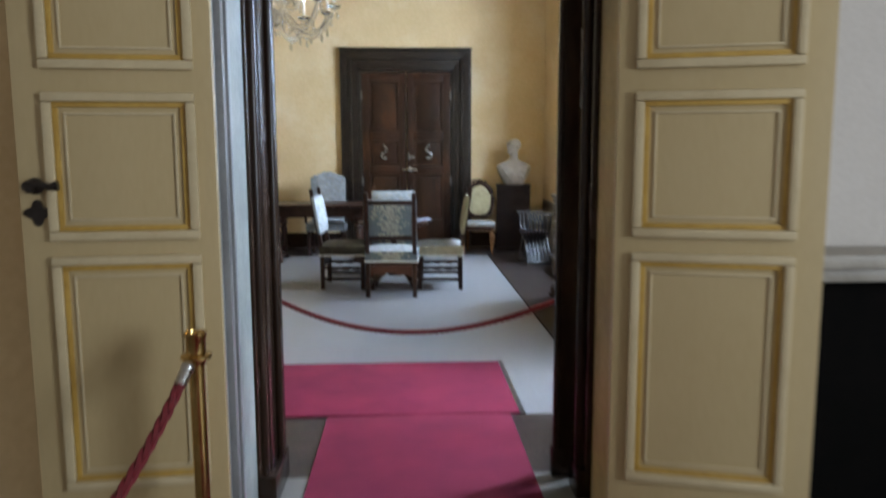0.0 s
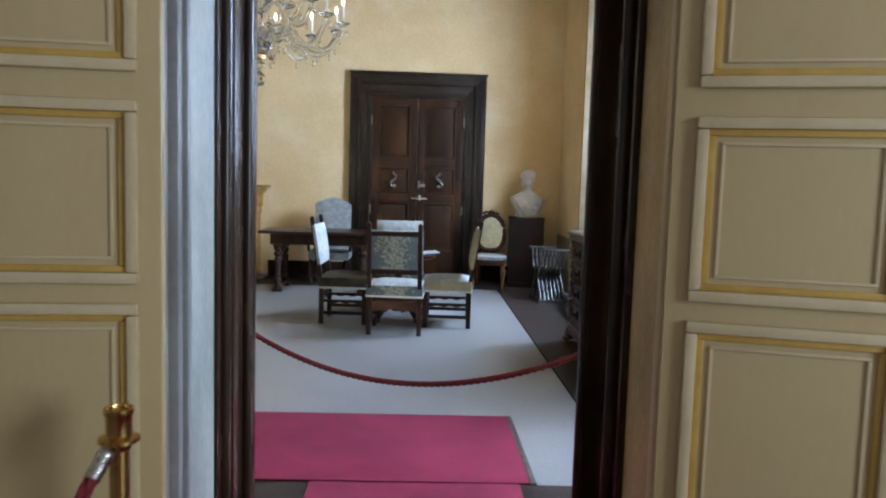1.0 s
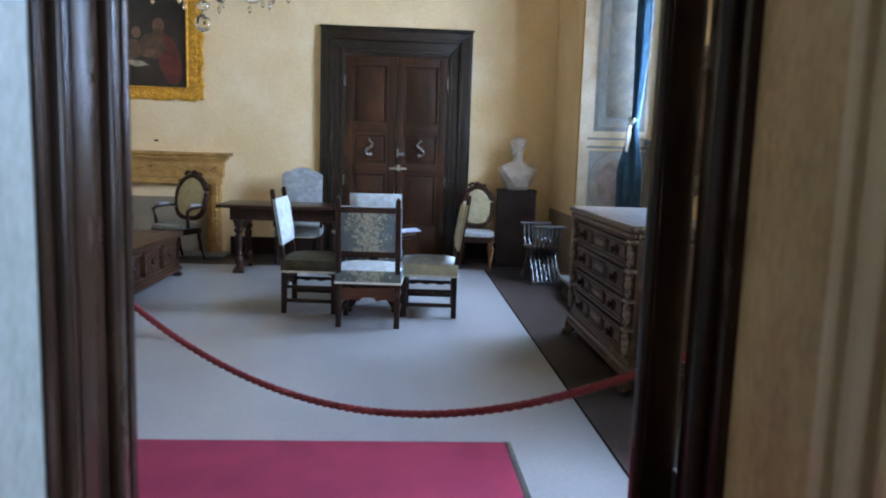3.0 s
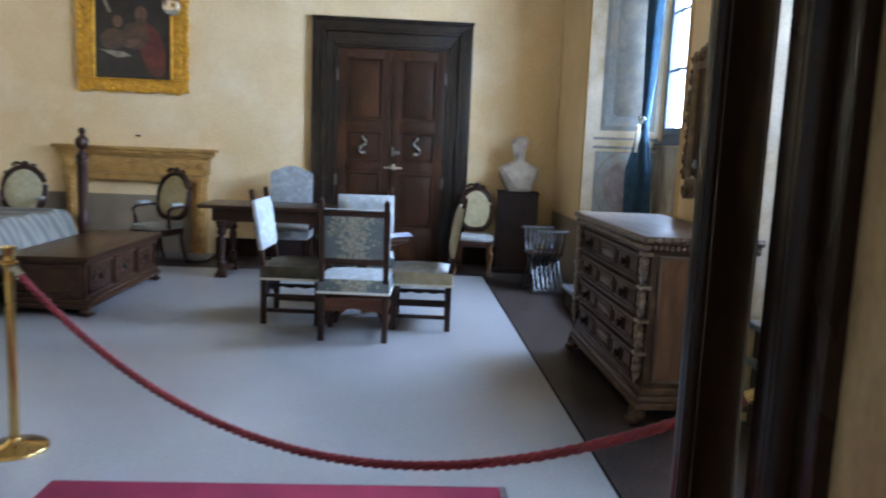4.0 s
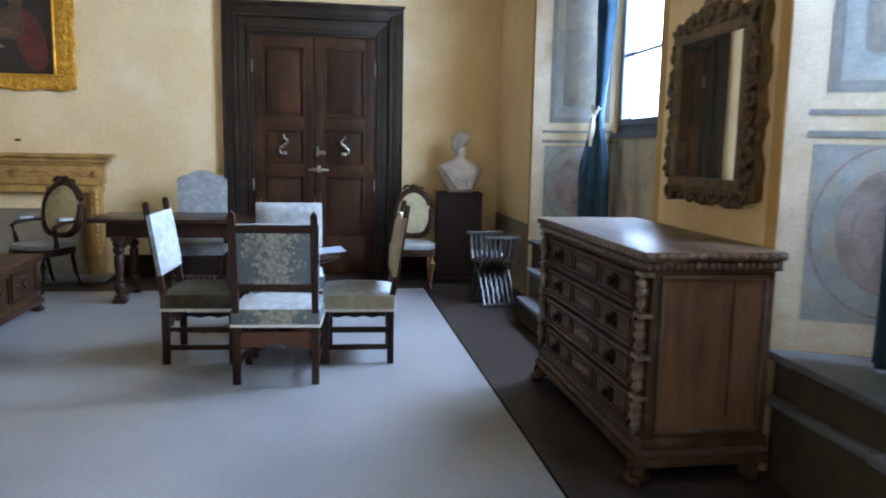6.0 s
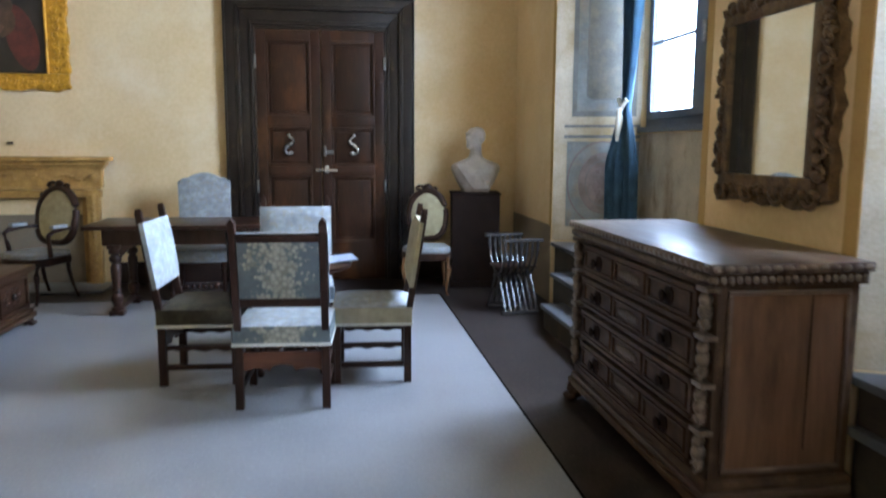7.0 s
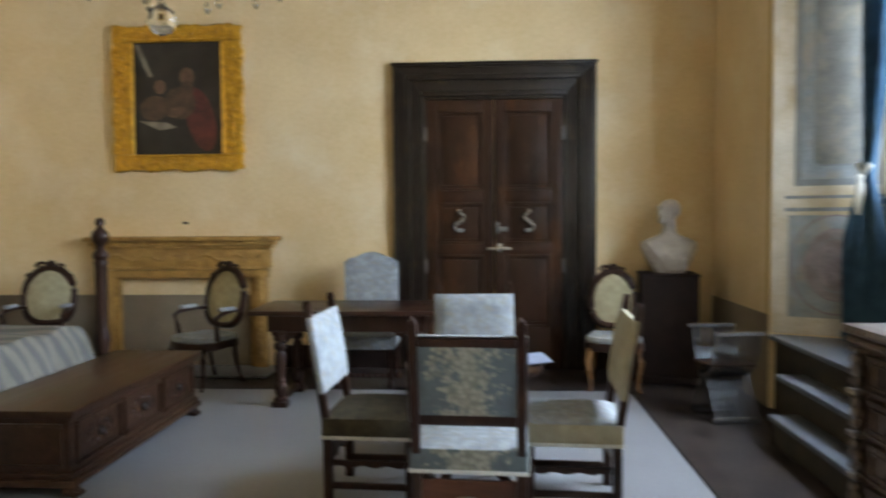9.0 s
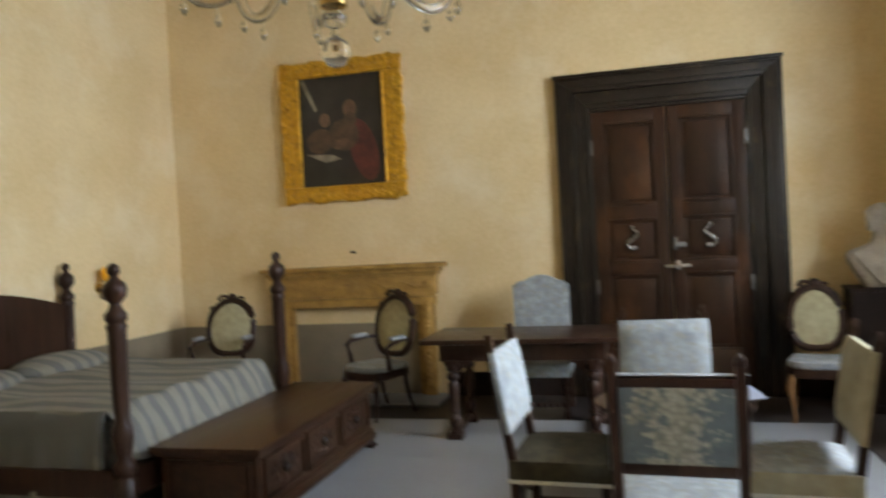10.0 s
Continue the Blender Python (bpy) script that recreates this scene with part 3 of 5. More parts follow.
part("tread", boxed(WX - 0.09, IN - 0.008, 4.87, 5.22, 0.17, 0.21, bev=0.012), step_stone, s2)


# ---- the dark door in the end wall ----
dr = tagged(place(new("door_1"), pose(0.055, WY, 0)), "closed dark walnut double door with a stepped moulded surround", "door", "", "structure")
STEPS = ((1.03, 3.12, 0.085), (1.005, 3.095, 0.07), (0.90, 3.02, 0.095), (0.855, 2.965, 0.055), (0.755, 2.855, 0.075), (0.72, 2.80, 0.058), (0.69, 2.77, 0))
for (w, h, d0), (wi, hi_, _) in zip(STEPS, STEPS[1:]):
    b = B()
    e = 0.014 if w - wi < 0.05 else 0.006
    for poly in ([(-w, 0), (-wi, 0), (-wi, hi_), (-w, h)], [(wi, 0), (w, 0), (w, h), (wi, hi_)], [(-w, h), (-wi, hi_), (wi, hi_), (w, h)]):
        prism(b, poly, d0, pose(0, 0, 0, 90), e)
    part("surround_moulding", b, surround_wood, dr)
part("cap_moulding", boxed(-1.045, 1.045, -0.095, 0, 3.12, 3.145, bev=0.006), surround_wood, dr)
ROWS_Z = ((0.44, 1.185), (1.295, 1.72), (1.845, 2.655))
for sx in (-1, 1):
    b = B()
    x0, x1 = (0.004, 0.693) if sx > 0 else (-0.693, -0.004)
    box(b, x0, x1, -0.02, -0.002, 0.01, 2.765)
    px0, px1 = (x0 + 0.105, x1 - 0.105)
    zs = [0.01] + [z for r in ROWS_Z for z in r] + [2.765]
    for a, c in zip(zs[::2], zs[1::2]):
        box(b, px0, px1, -0.05, -0.02, a, c, 0.003)
    box(b, x0, px0, -0.05, -0.02, 0.01, 2.765, 0.003), box(b, px1, x1, -0.05, -0.02, 0.01, 2.765, 0.003)
    leaf = part("leaf", b, door_wood, dr)
    for z0, z1 in ROWS_Z:
        q = B()
        prism(q, [(px0 + 0.05, z0 + 0.05), (px1 - 0.05, z0 + 0.05), (px1 - 0.05, z1 - 0.05), (px0 + 0.05, z1 - 0.05)], 0.018, Matrix.Translation((0, -0.019, 0)) @ pose(0, 0, 0, 90), 0.012)
        for a0, a1, c0, c1 in ((px0, px1, z0, z0 + 0.022), (px0, px1, z1 - 0.022, z1), (px0, px0 + 0.022, z0 + 0.022, z1 - 0.022), (px1 - 0.022, px1, z0 + 0.022, z1 - 0.022)):
            box(q, a0, a1, -0.056, -0.03, c0, c1, 0.006)
        part("panel", q, door_wood, leaf)
    h = B()
    cx, cz = (x0 + x1) / 2 + 0.01 * sx, 1.52
    pts = [(cx - sx * 0.055 * math.sin(2 * math.pi * k / 14) * (1 - 0.25 * k / 14), -0.075, cz + 0.10 - 0.2 * k / 14) for k in range(15)]
    tube(h, pts, [0.009 + 0.011 * math.sin(math.pi * k / 14) for k in range(15)], 8)
    ball(h, (cx, -0.07, cz + 0.115), 0.02), ball(h, (cx - 0.02 * sx, -0.07, cz - 0.085), 0.024, s=(1.3, 0.8, 1))
    part("handle", h, steel, leaf, "wrought silvery dolphin-shaped pull handle")
b = B()
box(b, -0.004 + 0.03, 0.13, -0.072, -0.05, 1.425, 1.47, 0.006), box(b, 0.02, 0.05, -0.09, -0.05, 1.40, 1.52, 0.006)
part("lock", b, iron, dr)
b = B()
box(b, -0.07, 0.17, -0.085, -0.06, 1.235, 1.262, 0.006), box(b, 0.03, 0.075, -0.075, -0.05, 1.21, 1.30, 0.006)
part("latch_bar", b, steel, dr, "steel sliding latch bar")
for sx in (-1, 1):
    for z in (2.35, 1.0):
        part("hinge", boxed(sx * 0.70 - 0.012, sx * 0.70 + 0.012, -0.08, -0.05, z, z + 0.14, bev=0.005), iron, dr)

# ---- doorway: pale jambs, dark inner frame, two open painted leaves ----
dw = tagged(new("door_frame"), "doorway lining with painted jambs and a dark moulded wood frame", "door frame", "", "structure")
for sx, xe in ((-1, DX0), (1, DX1)):
    b = B()
    x_in = lambda d: xe - sx * d
    box(b, *sorted((xe, x_in(0.012))), 2.80, 3.17, 0, DH - 0.02)
    part("reveal_panel", b, marble_dimmed if sx < 0 else marble_ochre, dw, "marbled painted reveal panel")
    b = B()
    for d0, d1, y0, y1 in ((-0.10, 0.03, FY - 0.055, FY - 0.002), (-0.06, 0.045, FY - 0.075, FY - 0.055), (0.0, 0.055, FY - 0.002, 2.70), (0.0, 0.035, 2.70, 2.76), (0.0, 0.05, 2.76, 2.80)):
        box(b, *sorted((x_in(d0), x_in(d1))), y0, y1, 0, DH, 0.008)
    part("jamb_moulding", b, jamb_dimmed if sx < 0 else cream_paint, dw, "pale painted moulded jamb")
    b = B()
    if sx < 0:
        for d0, d1, y0, y1 in ((0, 0.025, 3.17, 3.235), (0, 0.062, 3.25, 3.40), (0, 0.085, 3.40, 3.455), (-0.12, 0.08, 3.482, 3.53)):
            box(b, *sorted((x_in(d0), x_in(d1))), y0, y1, 0.14, DH, 0.014)
        for d, y, rad in ((0.031, 3.243, 0.024), (0.073, 3.40, 0.02)):
            tube(b, [(x_in(d), y, 0.14), (x_in(d), y, DH)], rad, 12)
        box(b, xe, xe + 0.09, 3.18, 3.53, 0.0, 0.14, 0.01)
    else:
        # the fixed lining, then a slim post standing clear of it
        for d0, d1, y0, y1 in ((0, 0.04, 3.17, 3.235), (0, 0.06, 3.25, 3.33)):
            box(b, xe - d1, xe, y0, y1, 0.14, DH, 0.014)
        tube(b, [(xe - 0.05, 3.243, 0.14), (xe - 0.05, 3.243, DH)], 0.024, 12)
        box(b, xe - 0.075, xe, 3.18, 3.34, 0.0, 0.14, 0.01)
        q = B()
        box(q, xe - 0.13, xe - 0.022, 3.425, 3.468, 0.0, DH, 0.012), box(q, xe - 0.138, xe - 0.018, 3.42, 3.475, 0.0, 0.14, 0.01)
        tube(q, [(xe - 0.118, 3.428, 0.14), (xe - 0.118, 3.428, DH)], 0.014, 12)
        slim = part("slim_post", q, casing_wood, dw, "slim dark post set clear of the wall")
        for z in (0.30, 0.62, 2.30):
            part("hinge", boxed(xe - 0.028, xe + 0.03, 3.390, 3.435, z, z + 0.11, bev=0.004), iron, slim)
    part("frame_post", b, casing_wood, dw, "dark stained moulded frame post")
b = B()
box(b, DX0, DX1, 3.17, 3.53, DH - 0.12, DH, 0.01)
part("frame_head", b, casing_wood, dw)
b = B()
box(b, DX0, DX1, FY - 0.06, 2.80, DH - 0.05, DH, 0.01)
part("jamb_head", b, jamb_dimmed, dw)


def open_leaf(name, m, w, sx):
    """A painted panelled leaf; x runs from its hinge to its free edge, its seen face looks to -y."""
    d = tagged(place(new(name), m), "beige painted panelled door leaf standing open, cream and gold mouldings", "door", "", "structure")
    part("leaf", boxed(*sorted((0, sx * w)), 0, 0.045, 0.02, 2.58, bev=0.004), leaf_paint, d)
    a, c = sorted((sx * 0.055, sx * (w - 0.085)))
    for z0, z1 in ((0.13, 0.33), (0.42, 1.20), (1.25, 1.715), (1.785, 2.48)):
        q = B()
        for k, (o, t, hgt) in enumerate(((0, 0.03, 0.02),)):
            for p in ((a, c, z0, z0 + t), (a, c, z1 - t, z1), (a, a + t, z0 + t, z1 - t), (c - t, c, z0 + t, z1 - t)):
                box(q, p[0], p[1], -hgt, 0, p[2], p[3], 0.009)
        mo = part("moulding", q, cream_paint, d, "cream raised panel moulding")
        q = B()
        i = 0.03
        for p in ((a + i, c - i, z0 + i, z0 + i + 0.017), (a + i, c - i, z1 - i - 0.017, z1 - i), (a + i, a + i + 0.017, z0 + i + 0.017, z1 - i - 0.017), (c - i - 0.017, c - i, z0 + i + 0.017, z1 - i - 0.017)):
            box(q, p[0], p[1], -0.008, 0, p[2], p[3], 0.003)
        part("gold_line", q, gold_paint, mo)
        q = B()
        i = 0.062
        for p in ((a + i, c - i, z0 + i, z0 + i + 0.008), (a + i, c - i, z1 - i - 0.008, z1 - i), (a + i, a + i + 0.008, z0 + i + 0.008, z1 - i - 0.008), (c - i - 0.008, c - i, z0 + i + 0.008, z1 - i - 0.008)):
            box(q, p[0], p[1], -0.006, 0, p[2], p[3], 0.002)
        part("inner_bead", q, cream_paint, mo)
    return d


lw = open_leaf("door_leaf_1", pose(-0.552, 2.545, 0, 0, 0, 5.5), 0.60, -1)
b = B()
hx = -0.548
lathe(b, [(0.016, 0), (0.026, 0.004), (0.026, 0.012), (0.012, 0.018), (0.010, 0.05), (0.02, 0.055), (0.018, 0.07), (0.004, 0.074)], 14, pose(hx, 0, 1.425, 90))
tube(b, [(hx, -0.06, 1.425), (hx + 0.03, -0.064, 1.432), (hx + 0.06, -0.062, 1.424), (hx + 0.085, -0.06, 1.428)], [0.012, 0.014, 0.011, 0.017], 10)
part("handle", b, dark_metal, lw, "dark bronze lever handle")
b = B()
prism(b, [(hx + 0.034 * (1 + 0.25 * math.cos(4 * a)) * math.cos(a), 1.34 + 0.034 * (1 + 0.25 * math.cos(4 * a)) * math.sin(a)) for a in (k * math.pi / 16 for k in range(32))], 0.005, pose(0, 0, 0, 90))
part("keyhole_plate", b, dark_metal, lw, "pierced dark bronze keyhole plate")
open_leaf("door_leaf_2", pose(0.744, 2.50, 0, 0, 0, -16), 0.638, 1)

# ---- fireplace in the anteroom ----
fireplace_stone = mat("fireplace_stone", (0.42, 0.38, 0.32), (0.30, 0.27, 0.22), 0.4, scale=6)
fp = tagged(new("anteroom_fireplace"), "grey stone fireplace surround with a black opening", "fireplace", "", "")
part("shelf", boxed(1.24, 3.2, 2.42, FY - 0.004, 1.142, 1.19, bev=0.014), fireplace_stone, fp)
part("moulding", boxed(1.27, 3.17, 2.46, FY - 0.004, 1.09, 1.142, bev=0.02), fireplace_stone, fp)
# left post and opening are solid; the recess's shade is their black colour
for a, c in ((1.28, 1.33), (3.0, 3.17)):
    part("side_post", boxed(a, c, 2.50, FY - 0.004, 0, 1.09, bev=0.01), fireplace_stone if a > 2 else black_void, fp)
part("opening", boxed(1.33, 3.0, 2.56, FY - 0.004, 0, 1.09), black_void, fp, "black block standing for the dark fireplace opening")

# ---- seats round the middle of the salon ----
def walnut_chair(seat_mat, top_mat, back_mat, label):
    """Square high-backed chair; faces +y, its origin on the floor below the seat's middle."""
    c = tagged(new("dining_chair"), label, "chair", "chairs facing each other")
    w, d = 0.545, 0.50
    hw, hd = w / 2, d / 2
    for sx in (-1, 1):
        b = B()
        x = sx * (hw - 0.025)
        box(b, x - 0.024, x + 0.024, -hd, -hd + 0.048, 0, 0.42, 0.004)
        lean = Matrix.Translation((0, -hd + 0.024, 0.42)) @ pose(0, 0, 0, 9) @ Matrix.Translation((0, hd - 0.024, -0.42))
        box(b, x - 0.021, x + 0.021, -hd + 0.002, -hd + 0.044, 0.415, 1.085, 0.004, lean)
        leg = part("back_post", b, chair_wood, c)
        f = B()
        prism(f, [(-0.021, 0), (0.021, 0), (0.023, 0.012), (0.016, 0.02), (0.017, 0.03), (0, 0.05), (-0.017, 0.03), (-0.016, 0.02), (-0.023, 0.012)], 0.04, lean @ Matrix.Translation((x, -hd + 0.043, 1.083)) @ pose(0, 0, 0, 90), 0.006)
        part("finial", f, chair_wood, leg)
        part("front_leg", boxed(x - 0.023, x + 0.023, hd - 0.048, hd, 0, 0.40, bev=0.004), chair_wood, c)
        part("side_stretcher", boxed(x - 0.012, x + 0.012, -hd + 0.048, hd - 0.048, 0.10, 0.135, bev=0.004), chair_wood, c)
    for y, z in ((-hd + 0.014, 0.21), (hd - 0.034, 0.21)):
        n = 24
        top = [(-hw + 0.05 + (w - 0.1) * k / n, 0.132) for k in (n, 0)]
        low = [(-hw + 0.05 + (w - 0.1) * k / n, 0.018 + 0.016 * abs(math.sin(3 * math.pi * k / n)) + (0.02 if 8 < k < 16 else 0)) for k in range(n + 1)]
        b = B()
        prism(b, low + top, 0.02, Matrix.Translation((0, y + 0.02, z)) @ pose(0, 0, 0, 90))
        part("carved_apron", b, apron_lit, c)
    for sx in (-1, 1):
        n = 20
        low = [(-hd + 0.05 + (d - 0.1) * k / n, 0.006 * math.sin(6 * math.pi * k / n)) for k in range(n + 1)]
        b = B()
        prism(b, low + [(hd - 0.05, 0.034), (-hd + 0.05, 0.034)], 0.018, Matrix.Translation((sx * (hw - 0.034), 0, 0.225)) @ Matrix(((0, 0, 1, 0), (1, 0, 0, 0), (0, 1, 0, 0), (0, 0, 0, 1))))
        part("carved_stretcher", b, chair_wood, c)
    # seat: rounded pad over a covered rail, with a braid along its lower edge
    b = B()
    box(b, -hw - 0.006, hw + 0.006, -hd - 0.006, hd + 0.008, 0.38, 0.495, 0.012)
    seat = part("seat", b, seat_mat, c, "worn woven seat upholstery")
    b = B()
    n = 12
    g = [[b.verts.new((-hw + w * i / n, -hd + d * j / n, 0.494 + 0.035 * (1 - (2 * i / n - 1) ** 4) * (1 - (2 * j / n - 1) ** 4))) for j in range(n + 1)] for i in range(n + 1)]
    for i in range(n):
        for j in range(n):
            b.faces.new((g[i][j], g[i + 1][j], g[i + 1][j + 1], g[i][j + 1]))
    part("cushion", b, top_mat, seat)
    b = B()
    for p in ((-hw - 0.010, hw + 0.010, -hd - 0.011, -hd - 0.005), (-hw - 0.010, hw + 0.010, hd + 0.007, hd + 0.012), (-hw - 0.010, -hw - 0.005, -hd - 0.005, hd + 0.007), (hw + 0.005, hw + 0.010, -hd - 0.005, hd + 0.007)):
        box(b, *p, 0.378, 0.397, 0.002)
    part("braid", b, trim_braid, seat)
    lean = Matrix.Translation((0, -hd + 0.024, 0.42)) @ pose(0, 0, 0, 9) @ Matrix.Translation((0, hd - 0.024, -0.42))
    part("top_rail", boxed(-hw + 0.046, hw - 0.046, -hd + 0.006, -hd + 0.038, 0.995, 1.035, bev=0.005, m=lean), chair_wood, c)
    part("lower_rail", boxed(-hw + 0.046, hw - 0.046, -hd + 0.006, -hd + 0.038, 0.615, 0.665, bev=0.005, m=lean), chair_wood, c)
    b = B()
    box(b, -hw + 0.048, hw - 0.048, -hd + 0.004, -hd + 0.020, 0.665, 0.995, 0.006, lean)
    back = part("backrest", b, tapestry, c, "faded floral tapestry backrest")
    b = B()
    n = 12
    g = [[b.verts.new(lean @ Vector((-hw - 0.004 + (w + 0.008) * i / n, -hd + 0.045 + 0.03 * (1 - (2 * i / n - 1) ** 6) * (1 - (2 * j / n - 1) ** 6), 0.625 + 0.42 * j / n))) for j in range(n + 1)] for i in range(n + 1)]
    for i in range(n):
        for j in range(n):
            b.faces.new((g[i][j], g[i][j + 1], g[i + 1][j + 1], g[i + 1][j]))
    rim = [g[i][0] for i in range(n + 1)] + [g[n][j] for j in range(1, n + 1)] + [g[i][n] for i in range(n - 1, -1, -1)] + [g[0][j] for j in range(n - 1, 0, -1)]
    inn = [b.verts.new(v.co - (lean.to_3x3() @ Vector((0, 0.028, 0)))) for v in rim]
    for k in range(len(rim)):
        b.faces.new((rim[k], inn[k], inn[(k + 1) % len(rim)], rim[(k + 1) % len(rim)]))
    part("back_cover", b, back_mat, back, "close-fitting cover over the front of the chair back")
    return c


place(walnut_chair(tapestry, fabric_white, fabric_white, "dark walnut chair, floral tapestry on the back's rear side"), pose(-0.10, 8.125, 0, 0, 0, -3.5))
place(walnut_chair(fabric_olive, fabric_olive, fabric_white, "dark walnut chair with an olive seat and pale blue-white back"), pose(-0.655, 8.655, 0, 0, 0, -93))
place(walnut_chair(fabric_tan, fabric_white, fabric_tan, "dark walnut chair with tan woven back and floral seat"), pose(0.435, 8.575, 0, 0, 0, 87))
place(walnut_chair(tapestry, fabric_white, fabric_white, "dark walnut chair facing the doorway, pale blue-white back"), pose(-0.105, 9.32, 0, 0, 0, 182))

# small pedestal table among the chairs, a sheet lying over its edge
pt = thing("pedestal_table", pose(-0.10, 8.76, 0), "small round dark table on a turned post with claw feet", "table")
b = B()
lathe(b, [(0.37, 0.690), (0.40, 0.70), (0.405, 0.722), (0.395, 0.73), (0.02, 0.73)], 48)
part("tabletop", b, chair_wood, pt)
b = B()
lathe(b, [(0.07, 0.10), (0.085, 0.16), (0.05, 0.20), (0.035, 0.26), (0.06, 0.36), (0.065, 0.42), (0.035, 0.50), (0.03, 0.58), (0.09, 0.65), (0.16, 0.69)], 20)
part("turned_post", b, chair_wood, pt)
for k in range(4):
    a = math.pi * (0.25 + 0.5 * k)
    e = Vector((math.cos(a), math.sin(a), 0))
    b = B()
    tube(b, [e * r + Vector((0, 0, z)) for r, z in ((0.05, 0.17), (0.13, 0.19), (0.22, 0.12), (0.29, 0.05))], [0.03, 0.035, 0.03, 0.03], 10)
    leg = part("foot_scroll", b, chair_wood, pt)
    q = B()
    for j in (-1, 0, 1):
        ball(q, e * 0.32 + Vector((-e.y, e.x, 0)) * 0.028 * j + Vector((0, 0, 0.028)), 0.028, 10, 8, (1, 1, 1))
    part("claw", q, chair_wood, leg)
sh = thing("leaflet", pose(0.225, 8.80, 0.734, 0, 0, 8), "glossy pale printed leaflet lying on the round table", "leaflet")
part("sheet", boxed(-0.105, 0.105, -0.15, 0.15, 0, 0.004, m=pose(0, 0, 0, 0, -5, 0) @ Matrix.Translation((0, 0, 0.008))), paper, sh)
part("cover", boxed(-0.10, 0.10, -0.145, 0.145, -0.003, 0.0, m=pose(0, 0, 0, 0, -5, 0) @ Matrix.Translation((0, 0, 0.008))), paper, sh)

# ---- refectory table behind them ----
tb = thing("refectory_table", pose(-1.19, 10.83, 0), "dark walnut table with turned baluster legs", "table")
part("tabletop", boxed(-0.80, 0.80, -0.40, 0.40, 0.775, 0.815, bev=0.008), chair_wood, tb)
b = B()
box(b, -0.66, 0.66, -0.31, -0.285, 0.63, 0.775, 0.004), box(b, -0.66, 0.66, 0.285, 0.31, 0.63, 0.775, 0.004)
box(b, -0.66, -0.635, -0.285, 0.285, 0.63, 0.775, 0.004), box(b, 0.635, 0.66, -0.285, 0.285, 0.63, 0.775, 0.004)
part("apron", b, chair_wood, tb)
BAL = [(0.055, 0), (0.055, 0.07), (0.03, 0.085), (0.048, 0.12), (0.055, 0.16), (0.045, 0.19), (0.028, 0.205), (0.045, 0.22), (0.034, 0.25), (0.043, 0.36), (0.046, 0.44), (0.03, 0.47), (0.05, 0.49), (0.055, 0.52), (0.035, 0.545), (0.055, 0.56), (0.055, 0.63)]
for sx in (-1, 1):
    for sy in (-1, 1):
        b = B()
        lathe(b, BAL, 18, pose(sx * 0.56, sy * 0.28, 0)), box(b, sx * 0.56 - 0.062, sx * 0.56 + 0.062, sy * 0.28 - 0.062, sy * 0.28 + 0.062, 0, 0.045, 0.006)
        box(b, sx * 0.56 - 0.058, sx * 0.56 + 0.058, sy * 0.28 - 0.05, sy * 0.28 + 0.05, 0.60, 0.64, 0.005)
        part("baluster_leg", b, chair_wood, tb)
    q = [(-0.12 * sx, 0.63), (0, 0.63), (0, 0.52), (-0.03 * sx, 0.55), (-0.07 * sx, 0.60)]
    b = B()
    prism(b, q, 0.022, Matrix.Translation((sx * 0.51, -0.287, 0)) @ pose(0, 0, 0, 90))
    part("bracket", b, chair_wood, tb)
    part("stretcher", boxed(sx * 0.56 - 0.03, sx * 0.56 + 0.03, -0.22, 0.22, 0.04, 0.085, bev=0.005), chair_wood, tb)

# ---- camel-backed armchair behind the table ----
ac = thing("armchair", pose(-1.16, 11.50, 0, 0, 0, 180), "camel-backed armchair upholstered in pale silvery damask", "armchair")
top = [(-0.26, 0.42), (0.26, 0.42), (0.265, 1.14), (0.20, 1.16)] + [(0.20 - 0.4 * k / 12, 1.16 + 0.075 * math.sin(math.pi * k / 12)) for k in range(1, 12)] + [(-0.20, 1.16), (-0.265, 1.14)]
b = B()
prism(b, top, 0.075, Matrix.Translation((0, -0.20, 0)) @ pose(0, 0, 0, 90), 0.02)
part("backrest", b, fabric_white, ac)
part("seat", boxed(-0.29, 0.29, -0.22, 0.32, 0.36, 0.49, bev=0.035), fabric_white, ac)
for sx in (-1, 1):
    b = B()
    tube(b, [(sx * 0.285, -0.22, 0.70), (sx * 0.30, 0.0, 0.72), (sx * 0.30, 0.22, 0.69), (sx * 0.30, 0.29, 0.66)], 0.022, 10), tube(b, [(sx * 0.295, 0.20, 0.48), (sx * 0.30, 0.21, 0.69)], 0.02, 10)
    arm = part("arm", b, chair_wood, ac)
    part("arm_pad", boxed(sx * 0.295 - 0.035, sx * 0.295 + 0.035, -0.12, 0.20, 0.725, 0.765, bev=0.015), fabric_white, arm)
    for y in (-0.20, 0.28):
        b = B()
        lathe(b, [(0.028, 0), (0.03, 0.05), (0.016, 0.07), (0.026, 0.12), (0.02, 0.18), (0.028, 0.24), (0.018, 0.28), (0.03, 0.31), (0.03, 0.37)], 12, pose(sx * 0.25, y, 0))
        part("turned_leg", b, chair_wood, ac)
b = B()
for k in range(9):
    ball(b, (-0.22 + 0.055 * k, 0.28, 0.12), 0.026, 10, 6)
part("bobbin_stretcher", b, chair_wood, ac)


